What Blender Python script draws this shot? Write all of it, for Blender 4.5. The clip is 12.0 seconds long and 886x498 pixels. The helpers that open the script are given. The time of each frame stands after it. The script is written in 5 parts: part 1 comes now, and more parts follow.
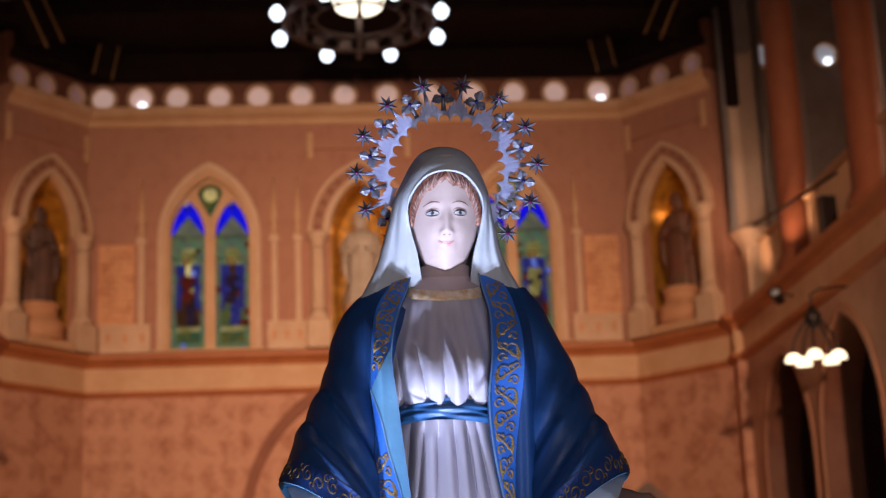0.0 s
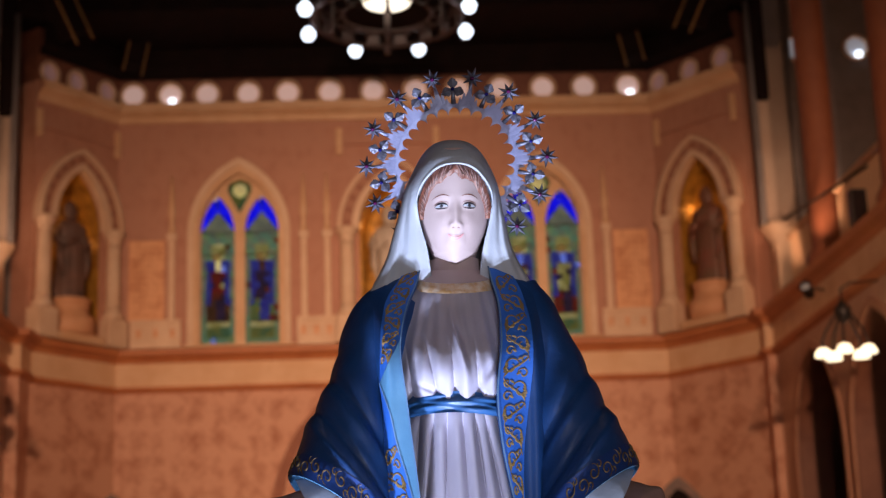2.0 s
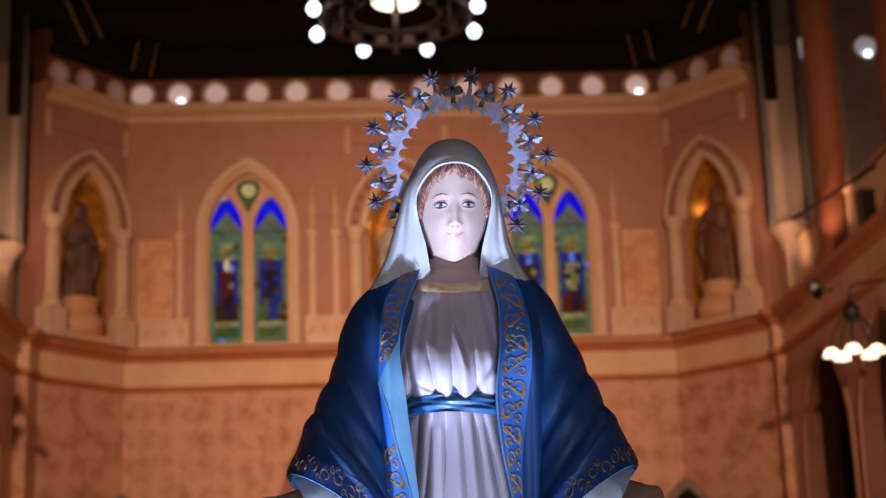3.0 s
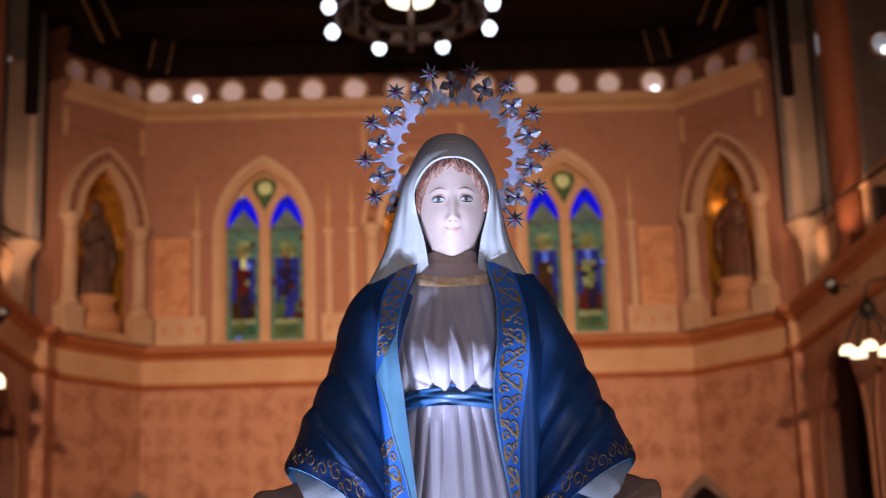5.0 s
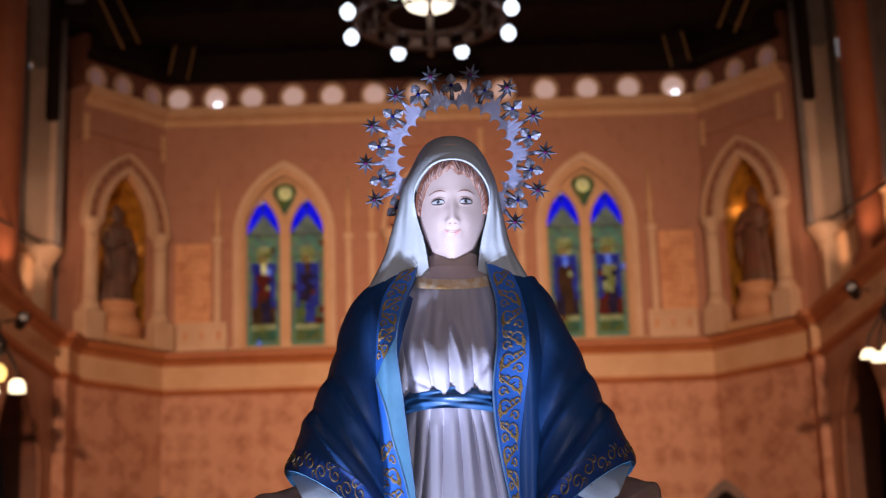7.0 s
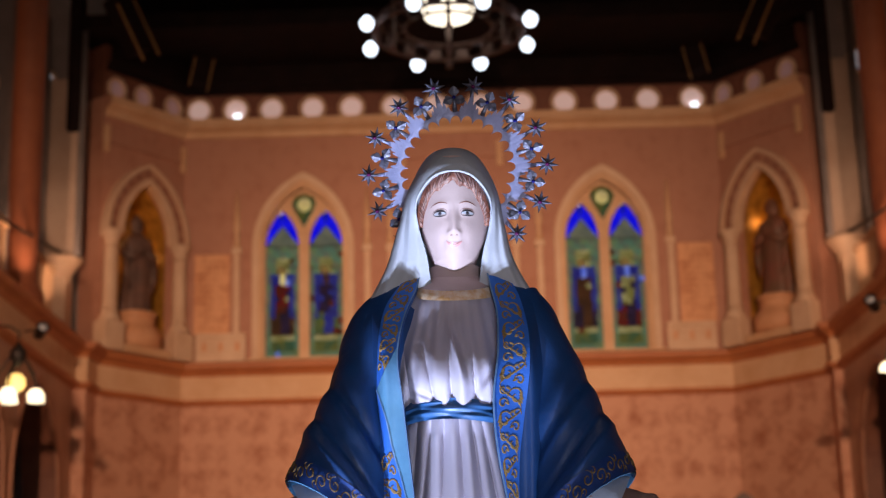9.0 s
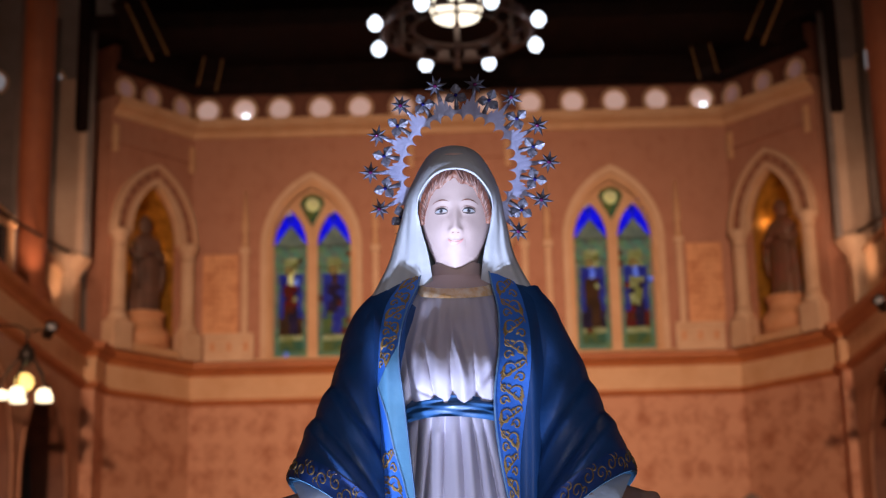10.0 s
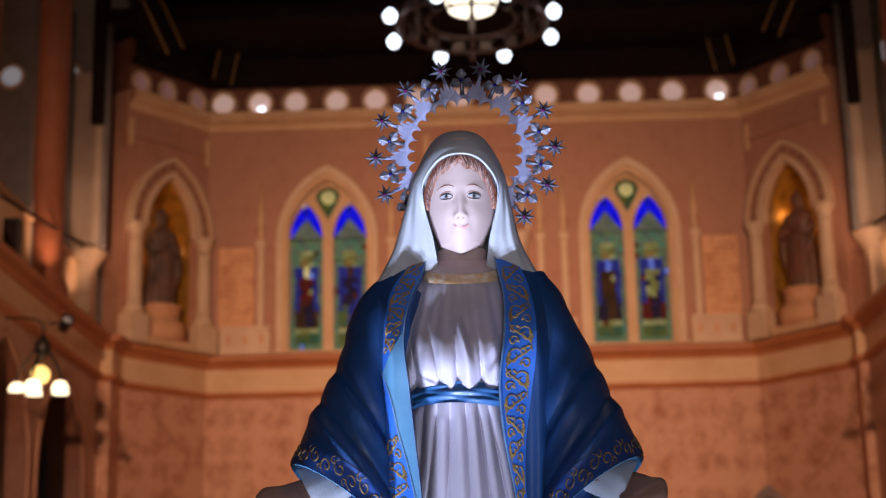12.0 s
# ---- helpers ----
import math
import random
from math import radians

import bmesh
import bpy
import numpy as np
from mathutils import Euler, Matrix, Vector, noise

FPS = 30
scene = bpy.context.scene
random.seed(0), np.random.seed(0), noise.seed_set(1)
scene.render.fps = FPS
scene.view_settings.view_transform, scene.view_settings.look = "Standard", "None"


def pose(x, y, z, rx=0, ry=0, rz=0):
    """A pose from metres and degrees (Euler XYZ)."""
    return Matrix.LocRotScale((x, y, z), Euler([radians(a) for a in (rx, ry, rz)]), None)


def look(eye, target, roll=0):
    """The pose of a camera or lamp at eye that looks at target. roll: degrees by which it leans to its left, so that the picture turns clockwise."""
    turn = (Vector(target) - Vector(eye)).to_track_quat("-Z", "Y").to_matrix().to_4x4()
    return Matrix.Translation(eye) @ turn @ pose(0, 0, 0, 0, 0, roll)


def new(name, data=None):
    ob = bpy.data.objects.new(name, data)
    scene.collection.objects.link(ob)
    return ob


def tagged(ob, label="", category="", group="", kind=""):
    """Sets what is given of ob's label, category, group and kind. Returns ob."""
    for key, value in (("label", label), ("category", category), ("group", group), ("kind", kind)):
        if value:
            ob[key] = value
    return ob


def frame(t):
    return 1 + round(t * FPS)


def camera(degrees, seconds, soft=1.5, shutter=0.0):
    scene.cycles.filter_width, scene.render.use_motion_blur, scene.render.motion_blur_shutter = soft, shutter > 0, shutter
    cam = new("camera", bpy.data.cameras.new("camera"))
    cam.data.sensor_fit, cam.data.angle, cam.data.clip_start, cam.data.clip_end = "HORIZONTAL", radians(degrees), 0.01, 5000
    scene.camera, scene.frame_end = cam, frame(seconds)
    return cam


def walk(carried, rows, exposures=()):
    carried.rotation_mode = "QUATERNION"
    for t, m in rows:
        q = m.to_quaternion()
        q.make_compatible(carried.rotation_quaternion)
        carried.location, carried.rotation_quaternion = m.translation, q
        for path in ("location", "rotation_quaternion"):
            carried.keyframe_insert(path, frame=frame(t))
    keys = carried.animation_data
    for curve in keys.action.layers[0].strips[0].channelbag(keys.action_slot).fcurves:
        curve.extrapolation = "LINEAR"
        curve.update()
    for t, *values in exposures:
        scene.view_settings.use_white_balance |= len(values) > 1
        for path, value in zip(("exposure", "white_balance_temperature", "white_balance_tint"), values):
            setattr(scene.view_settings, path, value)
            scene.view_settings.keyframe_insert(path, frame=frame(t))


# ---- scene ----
# camera and walk
cam = camera(31.275, 12.0, soft=1.25)
cam.data.dof.use_dof = True
cam.data.dof.focus_distance = 3.36
cam.data.dof.aperture_fstop = 4.2
# seconds, place in metres, yaw, pitch and roll in degrees
PATH = [
    (0, -0.3043, 0.1176, 1.6223, -3.751, 14.211, -2.196),
    (0.5, -0.2941, 0.1168, 1.6204, -3.497, 14.189, -2.220),
    (1, -0.2813, 0.1159, 1.6186, -3.129, 14.152, -2.202),
    (1.5, -0.2693, 0.1168, 1.6160, -2.815, 14.118, -2.133),
    (2, -0.2559, 0.1169, 1.6160, -2.548, 14.082, -2.033),
    (2.5, -0.2446, 0.1169, 1.6148, -2.362, 14.072, -1.964),
    (3, -0.2335, 0.1162, 1.6137, -2.183, 14.087, -1.914),
    (5, -0.1891, 0.1126, 1.6034, -1.472, 14.037, -1.849),
    (5.5, -0.1775, 0.1132, 1.6009, -1.244, 14.037, -1.854),
    (6, -0.1647, 0.1154, 1.6000, -1.017, 14.050, -1.847),
    (6.5, -0.1525, 0.1165, 1.5996, -0.821, 14.133, -1.837),
    (7, -0.1400, 0.1158, 1.5974, -0.618, 14.248, -1.812),
    (9, -0.0984, 0.1042, 1.5930, 0.162, 14.685, -1.461),
    (9.5, -0.0904, 0.1033, 1.5906, 0.328, 14.701, -1.399),
    (10, -0.0816, 0.1057, 1.5867, 0.510, 14.711, -1.325),
    (10.5, -0.0743, 0.1120, 1.5827, 0.676, 14.682, -1.247),
    (11, -0.0680, 0.1192, 1.5791, 0.836, 14.607, -1.214),
    (11.5, -0.0622, 0.1241, 1.5775, 1.000, 14.541, -1.223),
    (12, -0.0567, 0.1281, 1.5734, 1.159, 14.503, -1.252),
]


def aim(x, y, z, yaw, pitch, roll):
    return pose(x, y, z, 0, 0, yaw) @ pose(0, 0, 0, 90 + pitch) @ pose(0, 0, 0, 0, 0, roll)


walk(cam, [(t, aim(*row)) for t, *row in PATH])

# ---- light ----
world = bpy.data.worlds.new("night")
scene.world = world
world.use_nodes = True
world.node_tree.nodes["Background"].inputs[0].default_value = (0.012, 0.016, 0.03, 1)
world.node_tree.nodes["Background"].inputs[1].default_value = 1.0


def lamp(name, kind, m, energy, colour, size=0.1, **more):
    data = bpy.data.lights.new(name, kind)
    data.energy, data.color = energy, colour
    if kind == "AREA":
        data.shape, data.size, data.size_y = "RECTANGLE", size, more.get("size_y", size)
        data.spread = radians(more.get("spread", 180))
    else:
        data.shadow_soft_size = size
    if kind == "SPOT":
        data.spot_size, data.spot_blend = radians(more.get("cone", 60)), more.get("blend", 0.4)
    ob = new(name, data)
    ob.matrix_world = m
    return ob


COOL, WARM = (0.66, 0.76, 1.0), (1.0, 0.60, 0.39)
# floodlights on the floor before the statue
lamp("statue_flood", "SPOT", look((-0.62, 2.46, 0.15), (-0.08, 3.38, 2.82)), 620, COOL, 0.04, cone=22.5, blend=1.0)
lamp("statue_flood", "SPOT", look((0.12, 2.46, 0.15), (-0.08, 3.38, 2.30)), 140, COOL, 0.03, cone=36, blend=1.0)
# unseen fill lights added to raise the light on statue and nave
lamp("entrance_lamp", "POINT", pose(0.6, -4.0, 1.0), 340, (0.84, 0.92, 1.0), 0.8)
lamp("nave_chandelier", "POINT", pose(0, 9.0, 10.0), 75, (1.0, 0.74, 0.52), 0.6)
# unseen warm fill spots added at the entrance end to wash the sanctuary
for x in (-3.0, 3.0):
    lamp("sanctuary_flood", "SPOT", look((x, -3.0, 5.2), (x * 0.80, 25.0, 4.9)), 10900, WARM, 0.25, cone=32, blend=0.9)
for s in (-1, 1):
    lamp("gallery_uplight", "SPOT", look((s * 5.50, 21.7, 6.45), (s * 6.0, 23.4, 8.0)), 85, WARM, 0.08, cone=42, blend=0.8)
    lamp("gallery_lamp", "POINT", pose(s * 7.2, 21.6, 7.9), 34, WARM, 0.15)
    lamp("column_uplight", "SPOT", look((s * 5.52, 20.0, 6.5), (s * 5.84, 20.55, 7.8)), 55, WARM, 0.06, cone=70, blend=0.9)
    lamp("gallery_lamp", "POINT", pose(s * 7.4, 17.6, 7.8), 40, WARM, 0.15)
    lamp("aisle_lamp", "POINT", pose(s * 7.4, 14.5, 4.6), 7, WARM, 0.2)


# ---- materials ----
def material(name, rough=0.6, metal=0.0):
    m = bpy.data.materials.new(name)
    m.use_nodes = True
    b = m.node_tree.nodes["Principled BSDF"]
    b.inputs["Roughness"].default_value, b.inputs["Metallic"].default_value = rough, metal
    return m, m.node_tree, b


def node(tree, kind, **values):
    n = tree.nodes.new(kind)
    for key, value in values.items():
        n.inputs[key.replace("_", " ")].default_value = value
    return n


def paint(name, colour, second, scale=3.0, rough=0.6, metal=0.0, bump=0.15, fine=60.0, coat=0.0, random=0.0, shine=0.5):
    """Two tones mixed by a broad noise, fine grain in the gloss and the relief."""
    m, t, b = material(name, rough, metal)
    where = node(t, "ShaderNodeTexCoord")
    broad, grain = node(t, "ShaderNodeTexNoise", Scale=scale, Detail=6.0, Roughness=0.6), node(t, "ShaderNodeTexNoise", Scale=fine, Detail=4.0)
    for n in (broad, grain):
        t.links.new(where.outputs["Object"], n.inputs["Vector"])
    ramp = node(t, "ShaderNodeValToRGB")
    ramp.color_ramp.elements[0].position, ramp.color_ramp.elements[1].position = 0.32, 0.68
    ramp.color_ramp.elements[0].color, ramp.color_ramp.elements[1].color = (*colour, 1), (*second, 1)
    t.links.new(broad.outputs["Fac"], ramp.inputs["Fac"])
    last = ramp.outputs["Color"]
    if random:
        info, hsv = node(t, "ShaderNodeObjectInfo"), node(t, "ShaderNodeHueSaturation")
        span = node(t, "ShaderNodeMapRange")
        span.inputs["To Min"].default_value, span.inputs["To Max"].default_value = 1 - random, 1 + random
        t.links.new(info.outputs["Random"], span.inputs["Value"])
        t.links.new(span.outputs["Result"], hsv.inputs["Value"])
        t.links.new(last, hsv.inputs["Color"])
        last = hsv.outputs["Color"]
    t.links.new(last, b.inputs["Base Color"])
    gloss = node(t, "ShaderNodeMapRange")
    gloss.inputs["To Min"].default_value, gloss.inputs["To Max"].default_value = max(rough - 0.12, 0.02), min(rough + 0.12, 1)
    t.links.new(grain.outputs["Fac"], gloss.inputs["Value"])
    t.links.new(gloss.outputs["Result"], b.inputs["Roughness"])
    relief = node(t, "ShaderNodeBump", Strength=bump, Distance=0.01)
    t.links.new(grain.outputs["Fac"], relief.inputs["Height"])
    t.links.new(relief.outputs["Normal"], b.inputs["Normal"])
    b.inputs["Coat Weight"].default_value, b.inputs["Specular IOR Level"].default_value = coat, shine
    return m


def stencil(name, colour, motif, size=0.42, rough=0.7, print_=1.0, blotch=1.6):
    """Plaster with a repeating painted lattice of rounded motifs, worn in places."""
    m, t, b = material(name, rough)
    where = node(t, "ShaderNodeTexCoord")
    split = node(t, "ShaderNodeSeparateXYZ")
    t.links.new(where.outputs["Object"], split.inputs[0])

    def calc(op, a, c=None):
        n = t.nodes.new("ShaderNodeMath")
        n.operation = op
        for i, v in enumerate((a, c)):
            if v is None:
                continue
            if isinstance(v, (int, float)):
                n.inputs[i].default_value = v
            else:
                t.links.new(v, n.inputs[i])
        return n.outputs[0]

    k = 2 * math.pi / size
    cu, cz = calc("COSINE", calc("MULTIPLY", split.outputs["X"], k)), calc("COSINE", calc("MULTIPLY", split.outputs["Z"], k * 0.7))
    lattice = calc("MULTIPLY", cu, cz)
    small = calc("MULTIPLY", calc("COSINE", calc("MULTIPLY", split.outputs["X"], 4 * k)), calc("COSINE", calc("MULTIPLY", split.outputs["Z"], 3.5 * k)))
    both = calc("ADD", calc("MULTIPLY", calc("ABSOLUTE", lattice), 0.23 * print_), calc("MULTIPLY", small, 0.035 * print_))
    noise_ = node(t, "ShaderNodeTexNoise", Scale=3.0, Detail=9.0, Roughness=0.72)
    t.links.new(where.outputs["Object"], noise_.inputs["Vector"])
    both = calc("ADD", both, calc("MULTIPLY", calc("SUBTRACT", noise_.outputs["Fac"], 0.5), blotch))
    ramp = node(t, "ShaderNodeValToRGB")
    ramp.color_ramp.elements[0].position, ramp.color_ramp.elements[1].position = 0.0, 0.42
    ramp.color_ramp.elements[0].color, ramp.color_ramp.elements[1].color = (*colour, 1), (*motif, 1)
    t.links.new(both, ramp.inputs["Fac"])
    t.links.new(ramp.outputs["Color"], b.inputs["Base Color"])
    relief = node(t, "ShaderNodeBump", Strength=0.2, Distance=0.01)
    t.links.new(noise_.outputs["Fac"], relief.inputs["Height"])
    t.links.new(relief.outputs["Normal"], b.inputs["Normal"])
    return m


def glow(name, colour, strength):
    m, t, b = material(name, 0.4)
    b.inputs["Base Color"].default_value = (*colour, 1)
    b.inputs["Emission Color"].default_value, b.inputs["Emission Strength"].default_value = (*colour, 1), strength
    return m


def stained(name, colour, second):
    """Leaded coloured glass that lets light through from behind."""
    m, t, b = material(name, 0.25)
    where = node(t, "ShaderNodeTexCoord")
    cells = node(t, "ShaderNodeTexVoronoi", Scale=9.0)
    t.links.new(where.outputs["Object"], cells.inputs["Vector"])
    split = node(t, "ShaderNodeSeparateColor")
    t.links.new(cells.outputs["Color"], split.inputs[0])
    mix = node(t, "ShaderNodeMix")
    mix.data_type = "RGBA"
    mix.inputs["A"].default_value, mix.inputs["B"].default_value = (*colour, 1), (*second, 1)
    t.links.new(split.outputs[0], mix.inputs["Factor"])
    trans = node(t, "ShaderNodeBsdfTranslucent")
    t.links.new(mix.outputs["Result"], trans.inputs["Color"])
    t.links.new(mix.outputs["Result"], b.inputs["Base Color"])
    add = node(t, "ShaderNodeMixShader", Fac=0.8)
    t.links.new(b.outputs[0], add.inputs[1])
    t.links.new(trans.outputs[0], add.inputs[2])
    t.links.new(add.outputs[0], t.nodes["Material Output"].inputs["Surface"])
    return m


M = {
    "plaster": stencil("stencilled_plaster", (0.50, 0.245, 0.160), (0.41, 0.175, 0.107), 0.42, 0.7, 0.35),
    "plaster_low": stencil("stencilled_dado", (0.64, 0.335, 0.215), (0.37, 0.13, 0.064), 0.62, 0.7, 0.75, 1.7),
    "plaster_panel": stencil("stencilled_panel", (0.80, 0.42, 0.22), (0.52, 0.19, 0.075), 0.14, 0.7, 0.9, 1.7),
    "red": paint("red_ochre_paint", (0.30, 0.095, 0.04), (0.24, 0.07, 0.03), 4.0, 0.6),
    "nave": paint("brown_nave_plaster", (0.60, 0.36, 0.245), (0.46, 0.26, 0.17), 1.6, 0.7),
    "cream": paint("cream_plaster", (0.78, 0.555, 0.375), (0.67, 0.44, 0.28), 3.0, 0.65),
    "band": paint("ochre_band", (0.76, 0.50, 0.30), (0.66, 0.39, 0.21), 2.5, 0.65),
    "ledge": paint("orange_red_moulding_paint", (0.55, 0.20, 0.07), (0.44, 0.14, 0.05), 2.5, 0.55),
    "salmon": paint("salmon_stone", (0.76, 0.41, 0.22), (0.66, 0.32, 0.16), 4.0, 0.6),
    "soft_red": paint("faded_red_band", (0.46, 0.23, 0.14), (0.38, 0.17, 0.10), 6.0, 0.65),
    "frieze_pale": paint("faded_diamond_paint", (0.34, 0.14, 0.09), (0.28, 0.11, 0.07), 6.0, 0.65),
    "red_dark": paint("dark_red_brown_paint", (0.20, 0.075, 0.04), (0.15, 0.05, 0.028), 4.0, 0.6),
    "pier": paint("grey_cream_pier_plaster", (0.50, 0.37, 0.28), (0.42, 0.29, 0.21), 2.0, 0.65),
    "grey": paint("grey_stone", (0.28, 0.235, 0.22), (0.21, 0.175, 0.165), 3.0, 0.7),
    "wood": paint("dark_timber", (0.017, 0.008, 0.007), (0.009, 0.005, 0.005), 4.0, 0.8, shine=0.12),
    "frieze": paint("red_brown_frieze", (0.22, 0.08, 0.045), (0.15, 0.05, 0.03), 4.0, 0.6),
    "gilt": paint("gilt_mosaic", (0.70, 0.36, 0.06), (0.26, 0.12, 0.02), 5.0, 0.38, 0.35, 0.4, 40),
    "gilt_line": paint("dull_gilt_line", (0.36, 0.20, 0.075), (0.26, 0.14, 0.05), 20.0, 0.5),
    "iron": paint("dark_iron", (0.03, 0.025, 0.025), (0.05, 0.04, 0.035), 8.0, 0.45, 0.6),
    "lens": paint("pale_grey_glass", (0.55, 0.58, 0.64), (0.42, 0.45, 0.50), 20.0, 0.15),
    "bronze": paint("brown_bronze", (0.085, 0.05, 0.045), (0.055, 0.032, 0.03), 8.0, 0.45, 0.5),
    "floor": paint("polished_floor", (0.30, 0.20, 0.14), (0.22, 0.14, 0.10), 1.0, 0.3),
    "statue_dark": paint("old_painted_wood", (0.20, 0.10, 0.07), (0.09, 0.06, 0.05), 3.5, 0.5),
    "statue_red": paint("red_painted_wood", (0.26, 0.09, 0.06), (0.15, 0.09, 0.05), 3.0, 0.5),
    "statue_white": paint("white_painted_plaster", (0.62, 0.52, 0.42), (0.45, 0.36, 0.28), 4.0, 0.5),
    "oculus": glow("frosted_oculus", (0.80, 0.60, 0.57), 0.29),
    "oculus_dim": glow("shaded_oculus", (0.55, 0.34, 0.34), 0.09),
    "oculus_white": glow("pale_oculus", (0.60, 0.62, 0.70), 0.22),
    "bulb": glow("white_bulb", (0.80, 0.88, 1.0), 3.2),
    "bowl": glow("opal_bowl", (1.0, 0.88, 0.70), 2.4),
    "shade": glow("opal_shade", (1.0, 0.80, 0.52), 2.4),
    "shade_up": glow("yellow_shade", (1.0, 0.66, 0.20), 1.6),
    "shade_amber": glow("amber_lamp", (1.0, 0.50, 0.10), 1.1),
    "leaf": paint("dark_needles", (0.035, 0.05, 0.02), (0.02, 0.03, 0.012), 6.0, 0.7),
    "glass_blue": stained("blue_glass", (0.02, 0.02, 0.85), (0.05, 0.06, 0.95)),
    "glass_green": stained("green_glass", (0.12, 0.24, 0.17), (0.26, 0.27, 0.11)),
    "glass_pale": stained("pale_glass", (0.52, 0.50, 0.32), (0.30, 0.30, 0.12)),
    "glass_sun": stained("sun_glass", (0.80, 0.74, 0.42), (0.66, 0.60, 0.40)),
    "glass_red": stained("red_glass", (0.30, 0.04, 0.05), (0.20, 0.08, 0.05)),
    "glass_dark": stained("violet_glass", (0.10, 0.07, 0.16), (0.06, 0.05, 0.10)),
    "glass_navy": stained("navy_glass", (0.07, 0.08, 0.36), (0.10, 0.14, 0.40)),
    "glass_brown": stained("brown_glass", (0.20, 0.11, 0.06), (0.13, 0.08, 0.05)),
    "glass_sky": stained("sky_glass", (0.22, 0.32, 0.75), (0.40, 0.50, 0.80)),
    "glass_grey": stained("grey_green_glass", (0.24, 0.27, 0.24), (0.34, 0.36, 0.28)),
    "glass_base": stained("sea_glass", (0.22, 0.36, 0.30), (0.30, 0.38, 0.24)),
}


# ---- building blocks ----
def part(name, bm, mat, parent=None, label="", m=None):
    data = bpy.data.meshes.new(name)
    bm.normal_update()
    bm.to_mesh(data)
    bm.free()
    data.materials.append(mat)
    ob = new(name, data)
    ob.parent = parent
    if m is not None:
        ob.matrix_local = m
    return tagged(ob, label)


def thing(name, m=None, label="", category="", group="", kind=""):
    ob = new(name)
    if m is not None:
        ob.matrix_world = m
    return tagged(ob, label, category, group, kind)


def box(bm, x0, x1, y0, y1, z0, z1, bevel=0.0):
    v = [bm.verts.new((x, y, z)) for z in (z0, z1) for x, y in ((x0, y0), (x1, y0), (x1, y1), (x0, y1))]
    fs = [bm.faces.new([v[i] for i in q]) for q in ((3, 2, 1, 0), (4, 5, 6, 7), (0, 1, 5, 4), (1, 2, 6, 5), (2, 3, 7, 6), (3, 0, 4, 7))]
    if bevel:
        edges = list({e for f in fs for e in f.edges})
        bmesh.ops.bevel(bm, geom=edges, offset=bevel, segments=2, affect="EDGES", profile=0.5)
    return bm


def block(x0, x1, y0, y1, z0, z1, bevel=0.0):
    return box(bmesh.new(), x0, x1, y0, y1, z0, z1, bevel)


def lathe(bm, profile, sides=24, centre=(0, 0, 0), squash=1.0, caps=True):
    """A turned body from (radius, height) pairs."""
    rings = []
    for r, z in profile:
        rings.append([bm.verts.new((centre[0] + r * math.cos(2 * math.pi * i / sides), centre[1] + squash * r * math.sin(2 * math.pi * i / sides), centre[2] + z)) for i in range(sides)])
    for a, b in zip(rings, rings[1:]):
        for i in range(sides):
            j = (i + 1) % sides
            f = bm.faces.new((a[i], a[j], b[j], b[i]))
            f.smooth = True
    if caps and profile[0][0] > 1e-4:
        bm.faces.new(rings[0][::-1])
    if caps and profile[-1][0] > 1e-4:
        bm.faces.new(rings[-1])
    return bm


def tube(bm, points, radius, sides=8):
    """A round bar along a line of points."""
    pts = [Vector(p) for p in points]
    rings = []
    for i, p in enumerate(pts):
        d = (pts[min(i + 1, len(pts) - 1)] - pts[max(i - 1, 0)]).normalized()
        a = d.orthogonal().normalized()
        if rings:
            a = (last - d * last.dot(d)).normalized()
        last, b = a, d.cross(a)
        r = radius[i] if isinstance(radius, (list, tuple)) else radius
        rings.append([bm.verts.new(p + r * (math.cos(2 * math.pi * k / sides) * a + math.sin(2 * math.pi * k / sides) * b)) for k in range(sides)])
    for a, b in zip(rings, rings[1:]):
        for k in range(sides):
            f = bm.faces.new((a[k], a[(k + 1) % sides], b[(k + 1) % sides], b[k]))
            f.smooth = True
    bm.faces.new(rings[0][::-1]), bm.faces.new(rings[-1])
    return bm


def arch(width, foot, spring, apex, n=12, centre=0.0):
    """The outline of a pointed opening, from its foot on one side over the apex to the other."""
    h, w = apex - spring, width / 2
    r = (w * w + h * h) / (2 * w)
    top = math.atan2(h, r - w)
    side = [(w - r + r * math.cos(a * top / n), spring + r * math.sin(a * top / n)) for a in range(n + 1)]
    right = [(w, foot)] + side
    return [(centre - x, z) for x, z in right] + [(centre + x, z) for x, z in reversed(right[:-1])]


def ring(bm, outer, inner, y0, y1, closed=False):
    """A frame between two outlines with as many points, from y0 (front) to y1."""
    n = len(outer)
    loops = [[bm.verts.new((x, y, z)) for x, z in line] for y in (y0, y1) for line in (outer, inner)]
    fo, fi, bo, bi = loops
    for i in range(n if closed else n - 1):
        j = (i + 1) % n
        for a, b in ((fo, fi), (bi, bo), (bo, fo), (fi, bi)):
            bm.faces.new((a[i], a[j], b[j], b[i]))
    if not closed:
        for i in (0, n - 1):
            bm.faces.new((fo[i], fi[i], bi[i], bo[i]))
    bmesh.ops.recalc_face_normals(bm, faces=bm.faces)
    return bm


